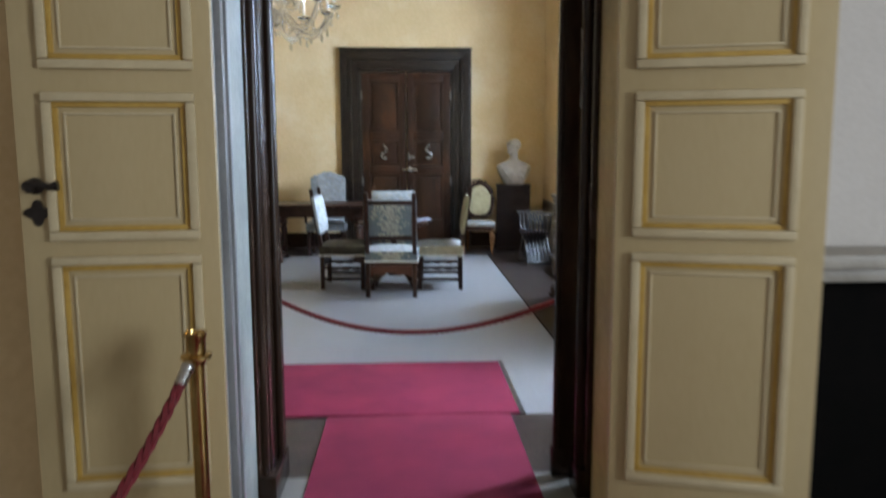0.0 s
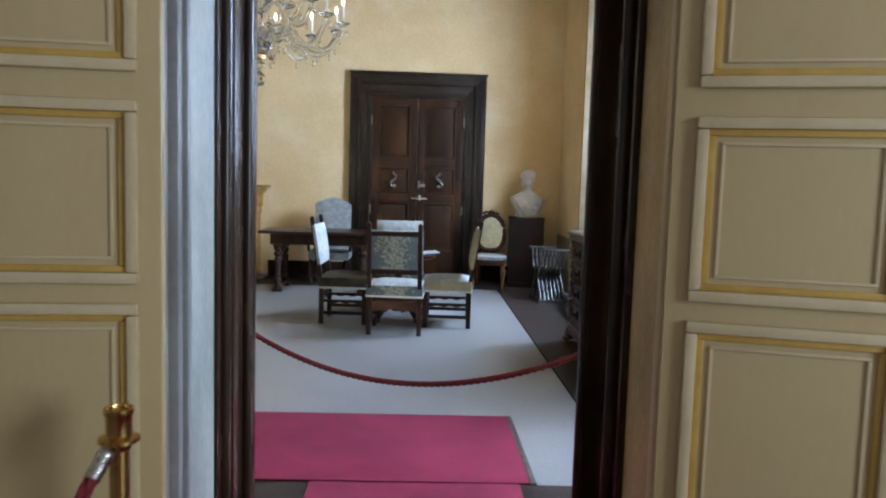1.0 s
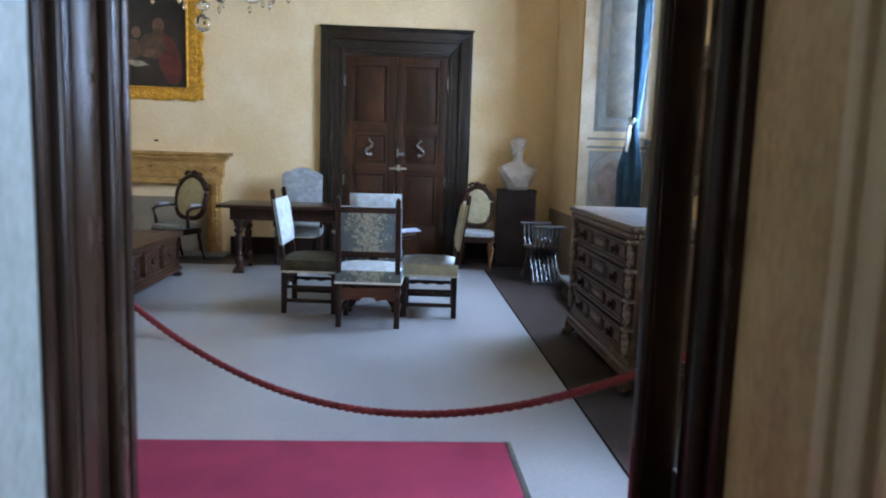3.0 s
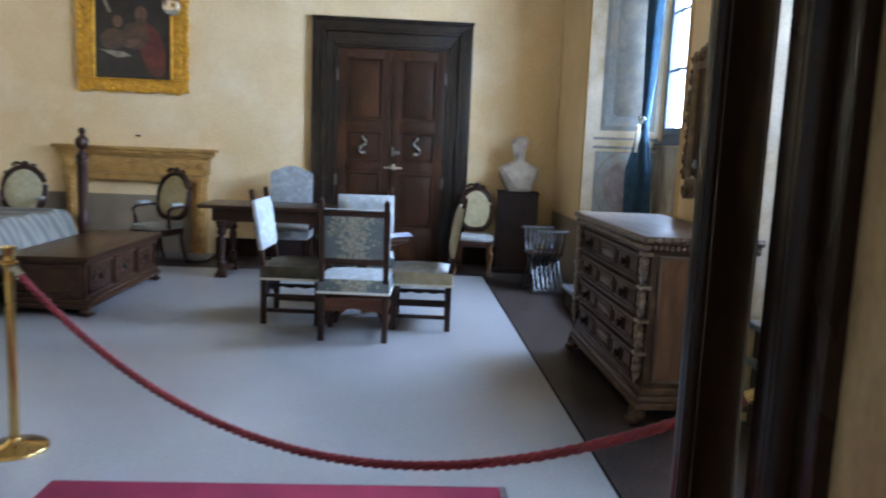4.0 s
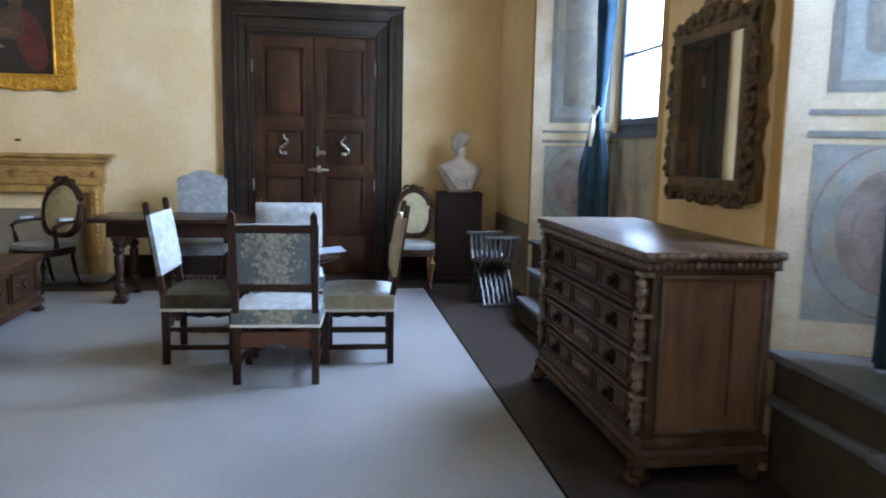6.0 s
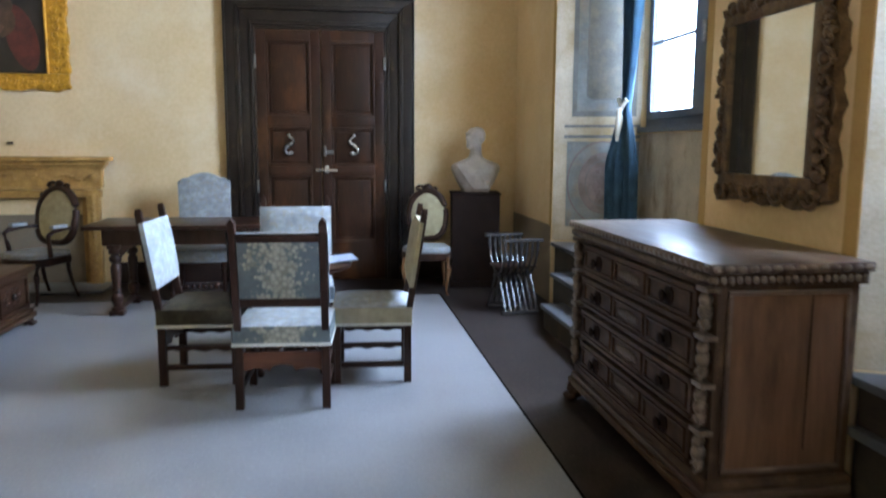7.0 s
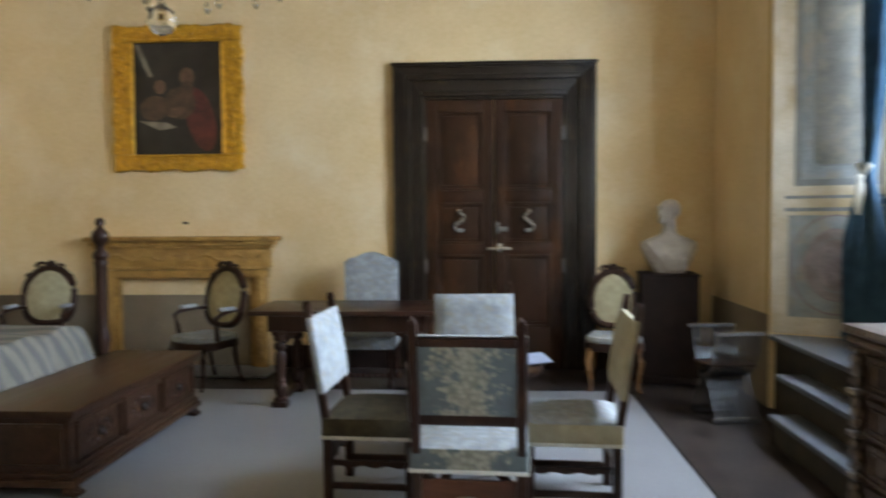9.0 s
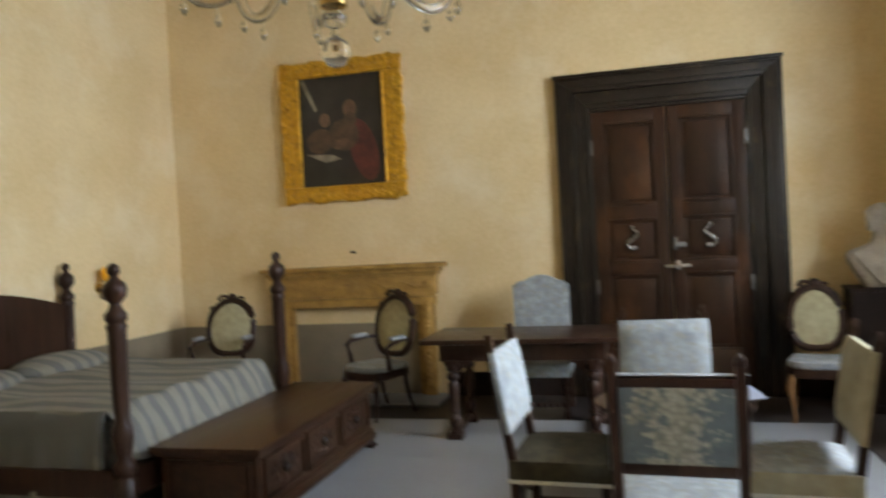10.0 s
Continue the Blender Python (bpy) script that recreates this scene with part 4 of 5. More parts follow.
# ---- carved oval-backed seats along the walls ----
def oval_seat(name, label, arms, legs_mat, m, wide=1.14, tall=1.0):
    c = thing(name, m, label, "armchair" if arms else "chair", "oval-backed seats")
    lean = Matrix.Translation((0, -0.2, 0.46)) @ pose(0, 0, 0, 10) @ Matrix.Diagonal((wide, 1, tall, 1))
    sq = lambda v, low: math.copysign(abs(v) ** (0.62 if low else 1), v)
    n = 32
    ring = lambda rx, rz, cz: [lean @ Vector((rx * sq(math.cos(a), math.sin(a) < -0.01) * (1 + 0.10 * min(0, math.sin(a))), 0, cz + rz * sq(math.sin(a), math.sin(a) < -0.01))) for a in (2 * math.pi * k / n for k in range(n + 1))]
    b = B()
    tube(b, ring(0.215, 0.275, 0.36), [0.032 + 0.007 * abs(math.sin(4 * math.pi * k / n)) for k in range(n + 1)], 8)
    crest = lean @ pose(0, 0, 0)
    for sx in (-1, 1):
        scroll(b, (sx * 0.075, 0.0, 0.645), 0.055, 0.02, 1.2, sx, crest), scroll(b, (sx * 0.175, 0.0, 0.55), 0.035, 0.013, 1.1, sx, crest)
    ball(b, crest @ Vector((0, 0, 0.67)), 0.045, s=(1.2, 0.7, 1)), ball(b, crest @ Vector((0, 0, 0.635)), 0.03, s=(2, 0.7, 1))
    part("back_frame", b, chair_wood, c)
    b = B()
    g = [[lean @ Vector((q * 0.205 * sq(math.cos(a), math.sin(a) < -0.01) * (1 + 0.10 * min(0, math.sin(a))), 0.012 + 0.03 * (1 - q ** 3), 0.36 + q * 0.27 * sq(math.sin(a), math.sin(a) < -0.01))) for a in (2 * math.pi * k / n for k in range(n))] for q in (1, 0.85, 0.6, 0.3)]
    g = [[lean @ Vector((0.195 * math.cos(2 * math.pi * k / n), -0.015, 0.36 + 0.27 * math.sin(2 * math.pi * k / n))) for k in range(n)]] + g
    rows = [[b.verts.new(p) for p in r] for r in g]
    for p, q in zip(rows, rows[1:]):
        for i in range(n):
            b.faces.new((p[i], p[(i + 1) % n], q[(i + 1) % n], q[i]))
    b.faces.new(rows[-1]), b.faces.new(rows[0][::-1])
    part("backrest", b, fabric_cream, c, "padded cream damask oval back")
    seat_poly = [(-0.20, -0.22), (0.20, -0.22), (0.26, 0.12), (0.20, 0.24), (0.07, 0.275), (-0.07, 0.275), (-0.20, 0.24), (-0.26, 0.12)]
    b = B()
    prism(b, seat_poly, 0.075, pose(0, 0, 0.36), 0.01)
    part("seat_frame", b, chair_wood, c)
    b = B()
    prism(b, [(0.97 * x, 0.97 * y) for x, y in seat_poly], 0.065, pose(0, 0, 0.425), 0.028)
    part("seat", b, fabric_white, c, "pale padded seat")
    for sx in (-1, 1):
        b = B()
        tube(b, [(sx * 0.21, 0.20, 0.38), (sx * 0.235, 0.235, 0.28), (sx * 0.215, 0.22, 0.14), (sx * 0.205, 0.22, 0.05), (sx * 0.22, 0.25, 0.0)], [0.032, 0.028, 0.016, 0.013, 0.02], 10)
        part("front_leg", b, legs_mat, c)
        b = B()
        tube(b, [(sx * 0.17, -0.20, 0.47), (sx * 0.175, -0.20, 0.3), (sx * 0.18, -0.23, 0.15), (sx * 0.185, -0.29, 0)], [0.024, 0.022, 0.018, 0.017], 10)
        part("back_leg", b, legs_mat, c)
        if arms:
            b = B()
            tube(b, [(sx * 0.215, -0.235, 0.70), (sx * 0.26, -0.1, 0.71), (sx * 0.285, 0.06, 0.69), (sx * 0.285, 0.12, 0.66), (sx * 0.27, 0.10, 0.58), (sx * 0.26, 0.08, 0.45)], [0.018, 0.02, 0.022, 0.024, 0.02, 0.024], 10)
            arm = part("arm", b, chair_wood, c)
            part("arm_pad", boxed(sx * 0.262 - 0.03, sx * 0.262 + 0.03, -0.12, 0.06, 0.715, 0.75, bev=0.014), fabric_white, arm, "pale padded arm rest")
    return c


oval_seat("oval_armchair", "dark carved oval-backed armchair in cream damask beside the mantelpiece", True, chair_wood, pose(-2.69, 11.33, 0, 0, 0, 152))
oval_seat("oval_armchair", "dark carved oval-backed armchair in cream damask behind the bed", True, chair_wood, pose(-4.40, 11.45, 0, 0, 0, 187))
oval_seat("oval_chair", "oval-backed side chair with honey-coloured curved legs", False, honey_wood, pose(1.14, 11.36, 0, 0, 0, 172), 0.93, 0.93)

# ---- pedestal and bust ----
pd = thing("pedestal", pose(1.71, 11.71, 0, 0, 0, -6), "tall plain dark brown painted pedestal", "pedestal")
part("shaft", boxed(-0.255, 0.255, -0.24, 0.24, 0.07, 1.0, bev=0.006), pedestal_paint, pd)
part("plinth", boxed(-0.28, 0.28, -0.265, 0.265, 0, 0.07, bev=0.006), pedestal_paint, pd)
part("cap", boxed(-0.265, 0.265, -0.25, 0.25, 1.0, 1.025, bev=0.006), pedestal_paint, pd)
b = B()
TORSO = ((0, 0.15, 0.10), (0.04, 0.165, 0.115), (0.10, 0.20, 0.13), (0.17, 0.235, 0.135), (0.23, 0.262, 0.13), (0.275, 0.268, 0.118), (0.305, 0.245, 0.105), (0.33, 0.19, 0.095), (0.355, 0.12, 0.085), (0.38, 0.078, 0.078), (0.42, 0.064, 0.068), (0.50, 0.064, 0.07))
rings = [[b.verts.new((hx_ * math.copysign(abs(math.cos(a)) ** 0.8, math.cos(a)), -0.01 + hy_ * math.sin(a) * (1 + 0.07 * math.sin(5 * a + 20 * z)), z)) for a in (2 * math.pi * k / 28 for k in range(28))] for z, hx_, hy_ in TORSO]
for p, q in zip(rings, rings[1:]):
    for i in range(28):
        b.faces.new((p[i], p[(i + 1) % 28], q[(i + 1) % 28], q[i]))
b.faces.new(rings[0][::-1]), b.faces.new(rings[-1])
for k in range(6):
    tube(b, [(-0.20 + 0.05 * k, -0.09 - 0.005 * k, 0.30 - 0.02 * k), (-0.10 + 0.05 * k, -0.135, 0.17 - 0.01 * k), (0.0 + 0.03 * k, -0.12, 0.03)], [0.012, 0.02, 0.012], 8)
for c, r, s in (((0, -0.02, 0.585), 0.10, (0.86, 1.05, 1.15)), ((0, 0.025, 0.61), 0.098, (0.92, 1.0, 1.0)), ((0, -0.065, 0.535), 0.066, (0.92, 0.9, 1.1)), ((0, -0.125, 0.575), 0.019, (0.8, 1, 1.7)), ((-0.088, 0.005, 0.575), 0.022, (0.5, 1, 1.4)), ((0.088, 0.005, 0.575), 0.022, (0.5, 1, 1.4)), ((0, -0.105, 0.495), 0.034, (1, 0.8, 0.8)), ((0, -0.10, 0.63), 0.05, (1.2, 0.5, 0.5))):
    turn = pose(0, 0, 0, 0, 0, -42) if c[2] > 0.45 else pose(0, 0, 0)
    g = bmesh.ops.create_uvsphere(b, u_segments=20, v_segments=14, radius=r)
    bmesh.ops.transform(b, matrix=turn @ Matrix.Translation(c) @ Matrix.Diagonal((*s, 1)), verts=g["verts"])
bust = solid("portrait_bust", b, shaded_stone, "", "white marble bust on the dark pedestal", "sculpture", pose(1.715, 11.70, 1.025, 0, 0, -12))
rm = bust.modifiers.new("remesh", "REMESH")
rm.mode, rm.voxel_size, rm.use_smooth_shade = "VOXEL", 0.009, True
sm = bust.modifiers.new("smooth", "SMOOTH")
sm.factor, sm.iterations = 0.5, 3

# ---- folding X chair ----
xc = thing("folding_chair", pose(1.825, 10.34, 0, 0, 0, 9), "dark slatted folding X-frame armchair", "chair")
for sy in (-1, 1):
    b = B()
    box(b, -0.19, 0.19, sy * 0.235 - 0.03, sy * 0.235 + 0.03, 0.672, 0.70, 0.008)
    part("arm", b, slat_wood, xc)
    b = B()
    box(b, -0.18, 0.18, sy * 0.19 - 0.025, sy * 0.19 + 0.025, 0, 0.035, 0.006)
    part("foot_rail", b, slat_wood, xc)
    for k in range(7):
        x = -0.156 + 0.052 * k + (0.012 if sy > 0 else -0.012)
        n = 12
        pts = [(x, sy * 0.235 * math.cos(0.5 * math.pi * i / n), 0.672 - 0.33 * math.sin(0.5 * math.pi * i / n) ** 1.1) for i in range(n + 1)]
        pts += [(x, -sy * 0.19 * (i / n) ** 0.9, 0.342 - 0.312 * i / n) for i in range(1, n + 1)]
        b = B()
        tube(b, pts, 0.0125, 6)
        part("slat", b, slat_wood, xc)
part("seat", boxed(-0.175, 0.175, -0.15, 0.15, 0.415, 0.435, bev=0.006), chair_wood, xc, "thin dark seat board")
b = B()
tube(b, [(-0.19, 0, 0.34), (0.19, 0, 0.34)], 0.018, 10)
part("pivot", b, slat_wood, xc)

# ---- carved commode ----
cm = thing("commode", pose(1.585, 6.20, 0), "tall carved walnut commode with four rows of drawers", "commode")
CL, CD = 1.69, 0.66
part("body", boxed(0.05, CD - 0.02, 0.035, CL - 0.035, 0.14, 1.00, bev=0.004), commode_wood, cm)
b = B()
box(b, -0.01, CD + 0.01, -0.01, CL + 0.01, 1.045, 1.087, 0.012)
part("top", b, commode_top, cm, "worn polished walnut top")
b = B()
box(b, 0.012, CD, 0.01, CL - 0.01, 0.995, 1.045, 0.008)
part("cornice", b, commode_wood, cm)
b = B()
for k in range(50):
    ball(b, (0.008, 0.02 + (CL - 0.04) * k / 49, 1.022), 0.014, 8, 5, (0.8, 0.9, 1.1))
for k in range(20):
    ball(b, (0.02 + (CD - 0.04) * k / 19, 0.004, 1.022), 0.014, 8, 5, (0.9, 0.8, 1.1))
part("bead_moulding", b, commode_edge, cm, "row of carved beads under the top")
b = B()
for k in range(34):
    ball(b, (-0.012, 0.02 + (CL - 0.04) * k / 33, 1.066), 0.02, 8, 5, (0.35, 1.1, 0.7))
for k in range(14):
    ball(b, (0.02 + (CD - 0.04) * k / 13, -0.012, 1.066), 0.02, 8, 5, (1.1, 0.35, 0.7))
part("carved_edge", b, commode_edge, cm)
b = B()
box(b, 0.005, CD, -0.005, CL + 0.005, 0.095, 0.135, 0.01)
part("plinth", b, commode_wood, cm)
part("base_moulding", boxed(0.02, CD, 0.012, CL - 0.012, 0.135, 0.17, bev=0.012), commode_top, cm)
part("base_moulding", boxed(0.035, CD, 0.022, CL - 0.022, 0.17, 0.215, bev=0.008), commode_wood, cm)
for r in range(4):
    z0 = 0.235 + 0.19 * r
    b = B()
    box(b, 0.03, 0.06, 0.17, CL - 0.17, z0, z0 + 0.165, 0.006)
    for p in ((0.17, CL - 0.17, z0, z0 + 0.018), (0.17, CL - 0.17, z0 + 0.147, z0 + 0.165)):
        box(b, 0.018, 0.032, *p, 0.004)
    for a, c in ((0.20, 0.62), (0.66, CL - 0.66), (CL - 0.62, CL - 0.20)):
        for p in ((a, c, z0 + 0.03, z0 + 0.042), (a, c, z0 + 0.123, z0 + 0.135), (a, a + 0.012, z0 + 0.042, z0 + 0.123), (c - 0.012, c, z0 + 0.042, z0 + 0.123)):
            box(b, 0.02, 0.032, *p, 0.003)
    d = part("drawer", b, commode_wood, cm)
    for cy in (0.41, CL - 0.41):
        k = B()
        lathe(k, [(0.045, 0), (0.045, 0.006), (0.03, 0.012), (0.014, 0.02), (0.014, 0.026), (0.026, 0.032), (0.026, 0.038), (0.012, 0.044)], 14, Matrix.Translation((0.03, cy, z0 + 0.082)) @ pose(0, 0, 0, 0, -90, 0))
        part("knob", k, pedestal_paint, d, "dark turned drawer knob")
    k = B()
    for j in range(7):
        ball(k, (0.028, CL / 2 + 0.035 * (j - 3), z0 + 0.082), 0.03, 8, 5, (0.35, 0.8, 1.0 - 0.12 * abs(j - 3)))
    tagged(part("carved_mask", k, commode_top, d), kind="stuff")
    for cy in (0.0, CL):
        k = B()
        s = 1 if cy == 0 else -1
        yy = cy + s * 0.075
        ball(k, (0.022, yy, z0 + 0.13), 0.028, 10, 7, (1, 0.9, 1.1)), ball(k, (0.024, yy, z0 + 0.085), 0.034, 10, 7, (0.9, 1.0, 1.1)), ball(k, (0.026, yy, z0 + 0.04), 0.026, 10, 7, (0.9, 0.9, 1.3))
        scroll(k, (0, 0, 0), 0.028, 0.009, 1.2, 1, Matrix.Translation((0.012, yy, z0 + 0.02)) @ pose(0, 0, 0, 0, 0, 90))
        box(k, 0.0, 0.06, yy - 0.045, yy + 0.045, z0 + 0.163, z0 + 0.186, 0.006)
        part("carved_pilaster", k, commode_edge, cm, "carved pilaster with small scrolled figures")
b = B()
for p in ((0.09, CD - 0.06, 0.245, 0.262), (0.09, CD - 0.06, 0.958, 0.975), (0.09, 0.107, 0.262, 0.958), (CD - 0.077, CD - 0.06, 0.262, 0.958)):
    box(b, p[0], p[1], 0.018, 0.036, p[2], p[3], 0.005)
part("side_moulding", b, commode_top, cm)
part("side_panel", boxed(0.107, CD - 0.077, 0.028, 0.04, 0.262, 0.958), commode_side_lit, cm)
part("side_crack", boxed(0.437, 0.441, 0.0265, 0.03, 0.33, 0.955), black_void, cm, "dark split between the side boards")
for x, y in ((0.05, 0.05), (0.05, CL - 0.05), (CD - 0.07, 0.05), (CD - 0.07, CL - 0.05)):
    b = B()
    for j in range(4):
        ball(b, (x - 0.045 * (x < 0.3), y - 0.036 + 0.024 * j, 0.022), 0.022, 8, 6, (1.5, 0.75, 1))
    ball(b, (x - 0.01, y, 0.055), 0.05, 12, 8, (1, 1, 0.95)), scroll(b, (0, 0, 0), 0.035, 0.014, 1.1, 1, Matrix.Translation((x - 0.035 * (x < 0.3), y, 0.075)))
    part("paw_foot", b, commode_wood, cm, "carved lion-paw foot")

# ---- carved mirror above it ----
MY0, MY1, MZ0, MZ1 = 6.60, 7.23, 1.39, 2.12
mr = thing("wall_mirror", pose(2.259, 6.915, 0, 0, 0, 0.78) @ Matrix.Translation((-2.27, -6.915, 0)), "tall mirror in a dark scrolled gilt frame on the wall", "mirror")
XF = WX - 0.013
part("glass", boxed(XF - 0.050, XF - 0.037, MY0 - 0.01, MY1 + 0.01, MZ0 - 0.01, MZ1 + 0.01), mirror_glass, mr, "old silvered mirror glass")
b = B()
for p in ((MY0 - 0.06, MY1 + 0.06, MZ0 - 0.06, MZ0), (MY0 - 0.06, MY1 + 0.06, MZ1, MZ1 + 0.06), (MY0 - 0.06, MY0, MZ0, MZ1), (MY1, MY1 + 0.06, MZ0, MZ1)):
    box(b, XF - 0.062, XF, *p, 0.012)
part("inner_frame", b, old_gilt, mr)
outline = []
rr = random.Random(9)
yc, zc = (MY0 + MY1) / 2, (MZ0 + MZ1) / 2
hy, hz = (MY1 - MY0) / 2 + 0.13, (MZ1 - MZ0) / 2 + 0.125
for k in range(96):
    a = 2 * math.pi * k / 96
    c, s = math.cos(a), math.sin(a)
    q = 1 / max(abs(c) / hy, abs(s) / hz)
    q *= 1 + 0.035 * math.sin(12 * a) + 0.022 * math.sin(29 * a + 1) + 0.05 * max(0, math.sin(a)) * (abs(c) < 0.45)
    outline.append((yc + q * c, zc + q * s))
b = B()
prism(b, outline, 0.06, Matrix(((0, 0, 1, XF - 0.035), (1, 0, 0, 0), (0, 1, 0, 0), (0, 0, 0, 1))), 0.006)
pl = part("back_plate", b, old_gilt, mr)
MT = Matrix(((0, 1, 0, XF - 0.05), (1, 0, 0, 0), (0, 0, 1, 0), (0, 0, 0, 1)))
b = B()
for k in range(7):
    y = MY0 - 0.05 + (MY1 - MY0 + 0.10) * k / 6
    for z in (MZ0 - 0.085, MZ1 + 0.085):
        scroll(b, (y, 0, z), 0.05, 0.017, 1.3, 1 if k % 2 else -1, MT)
for k in range(8):
    z = MZ0 + (MZ1 - MZ0) * (k + 0.3) / 8
    for y in (MY0 - 0.095, MY1 + 0.095):
        scroll(b, (y, 0, z), 0.043, 0.016, 1.2, 1 if (k + (y > yc)) % 2 else -1, MT, start=1.5 * k)
for k in range(60):
    a = 2 * math.pi * k / 60
    c, s = math.cos(a), math.sin(a)
    q = 1 / max(abs(c) / (hy - 0.05), abs(s) / (hz - 0.05))
    ball(b, (XF - 0.045 - rr.uniform(0, 0.02), yc + q * c, zc + q * s), rr.uniform(0.016, 0.032), 8, 6, (0.7, 1, 1))
tagged(part("carving", b, old_gilt, mr, "deeply carved scrolls and leaves"), kind="stuff")
b = B()
for dy, dz, r in ((0, 0.15, 0.055), (0.10, 0.135, 0.035), (-0.10, 0.135, 0.035), (0.19, 0.115, 0.03), (-0.24, 0.12, 0.045), (0.24, 0.10, 0.04), (0.05, 0.18, 0.025), (-0.06, 0.185, 0.025)):
    b = B()
    ball(b, (XF - 0.06, yc + dy, MZ1 + dz - 0.02), r, 10, 8, (0.7, 1, 1))
    scroll(b, (yc + dy, 0, MZ1 + dz), r, 0.012, 1.3, 1 if dy > 0 else -1, MT)
    part("rosette", b, old_gilt, mr)


# ---- curtains ----
def curtain(name, x, y0, y1, z0, z1, pinch, wide, tied=True):
    c = thing(name, pose(0, 0, 0), "long dark blue curtain tied back beside the window", "curtain", "blue curtains")
    b = B()
    nu, nv = 48, 40
    g = []
    for j in range(nv + 1):
        z = z0 + (z1 - z0) * j / nv
        k = min(1, abs(z - pinch) / (0.9 if z > pinch else 0.5)) ** 0.8 if tied else 1.0
        row = []
        for i in range(nu + 1):
            u = i / nu
            wdt = (y1 - y0) * (0.38 + 0.62 * k) * (wide if z > pinch else 1)
            y = y1 - u * wdt
            spread_x = -0.17 * (1 - u) * k if tied and z < pinch else 0.0
            row.append(b.verts.new((x + spread_x + 0.035 * math.sin(u * 34 + 0.6 * math.sin(z * 2)) * (0.5 + 0.5 * k) + 0.02 * math.sin(u * 9 + z), y, z)))
        g.append(row)
    for p, q in zip(g, g[1:]):
        for i in range(nu):
            b.faces.new((p[i], p[i + 1], q[i + 1], q[i]))
    o = part("drape", b, curtain_blue, c)
    sd = o.modifiers.new("thick", "SOLIDIFY")
    sd.thickness = 0.006
    b = B()
    tube(b, [(x, y1 + 0.05, z1 + 0.02), (x, y0 - 1.3, z1 + 0.02)], 0.018, 10)
    part("rod", b, brass, c)
    if not tied:
        return tagged(c, "long dark blue curtain hanging loose in the window niche")
    b = B()
    yt = y1 - (y1 - y0) * 0.2
    tube(b, [(x - 0.03, y1 - (y1 - y0) * 0.42, pinch + 0.07), (x - 0.055, yt - 0.02, pinch), (x - 0.045, y1 + 0.01, pinch + 0.08)], 0.022, 8)
    t = part("tie_back", b, trim_braid, c, "white twisted tie-back cord")
    b = B()
    lathe(b, [(0.012, 0), (0.03, -0.02), (0.02, -0.05), (0.032, -0.08), (0.036, -0.24), (0.038, -0.30)], 12, pose(x - 0.075, yt - 0.02, pinch))
    part("tassel", b, trim_braid, t)
    return c


curtain("curtain", 2.80, 9.86, 10.22, 0.63, 3.7, 1.87, 1.0)
curtain("curtain", 2.52, 5.30, 5.99, 0.63, 3.7, 1.92, 1.0, False)

# ---- carpets ----
c1 = thing("runner_carpet", pose(0, 0, 0), "crimson runner carpet leading through the doorway", "carpet")
part("runner", boxed(-0.41, 0.655, -2.6, 4.275, 0.0, 0.010, bev=0.003), carpet_red, c1)
c2 = thing("mat_carpet", pose(0, 0, 0), "wide crimson carpet laid across inside the salon door", "carpet")
part("mat", boxed(-1.25, 0.712, 4.283, 5.36, 0.001, 0.013, bev=0.003), carpet_red, c2)
part("edge_strip", boxed(0.712, 0.745, 4.283, 5.375, 0.001, 0.014, bev=0.004), iron, c2, "grey metal edging strip")
part("edge_strip", boxed(-1.25, 0.712, 5.36, 5.374, 0.001, 0.012, bev=0.004), carpet_red, c2)


# ---- brass posts and ropes ----
def stanchion(m, label):
    s = thing("barrier_post", m, label, "barrier post", "barrier posts")
    b = B()
    lathe(b, [(0.15, 0), (0.15, 0.012), (0.14, 0.022), (0.05, 0.035), (0.03, 0.05), (0.024, 0.06)], 32)
    part("base", b, brass, s, "round polished brass base")
    b = B()
    lathe(b, [(0.023, 0.055), (0.023, 0.885)], 20)
    part("shaft", b, brass, s)
    b = B()
    lathe(b, [(0.026, 0.885), (0.03, 0.90), (0.047, 0.905), (0.047, 0.914), (0.03, 0.92), (0.03, 0.965), (0.034, 0.972), (0.034, 0.985), (0.028, 0.985), (0.026, 0.975)], 24)
    part("collar", b, brass, s)
    return s


stanchion(pose(-0.585, 2.345, 0), "polished brass barrier post before the open door leaf")
stanchion(pose(-1.10, 0.75, 0), "polished brass barrier post in the anteroom")
stanchion(pose(-1.58, 5.72, 0), "polished brass barrier post standing in the salon")
stanchion(pose(1.275, 4.13, 0), "polished brass barrier post standing beside the doorway")


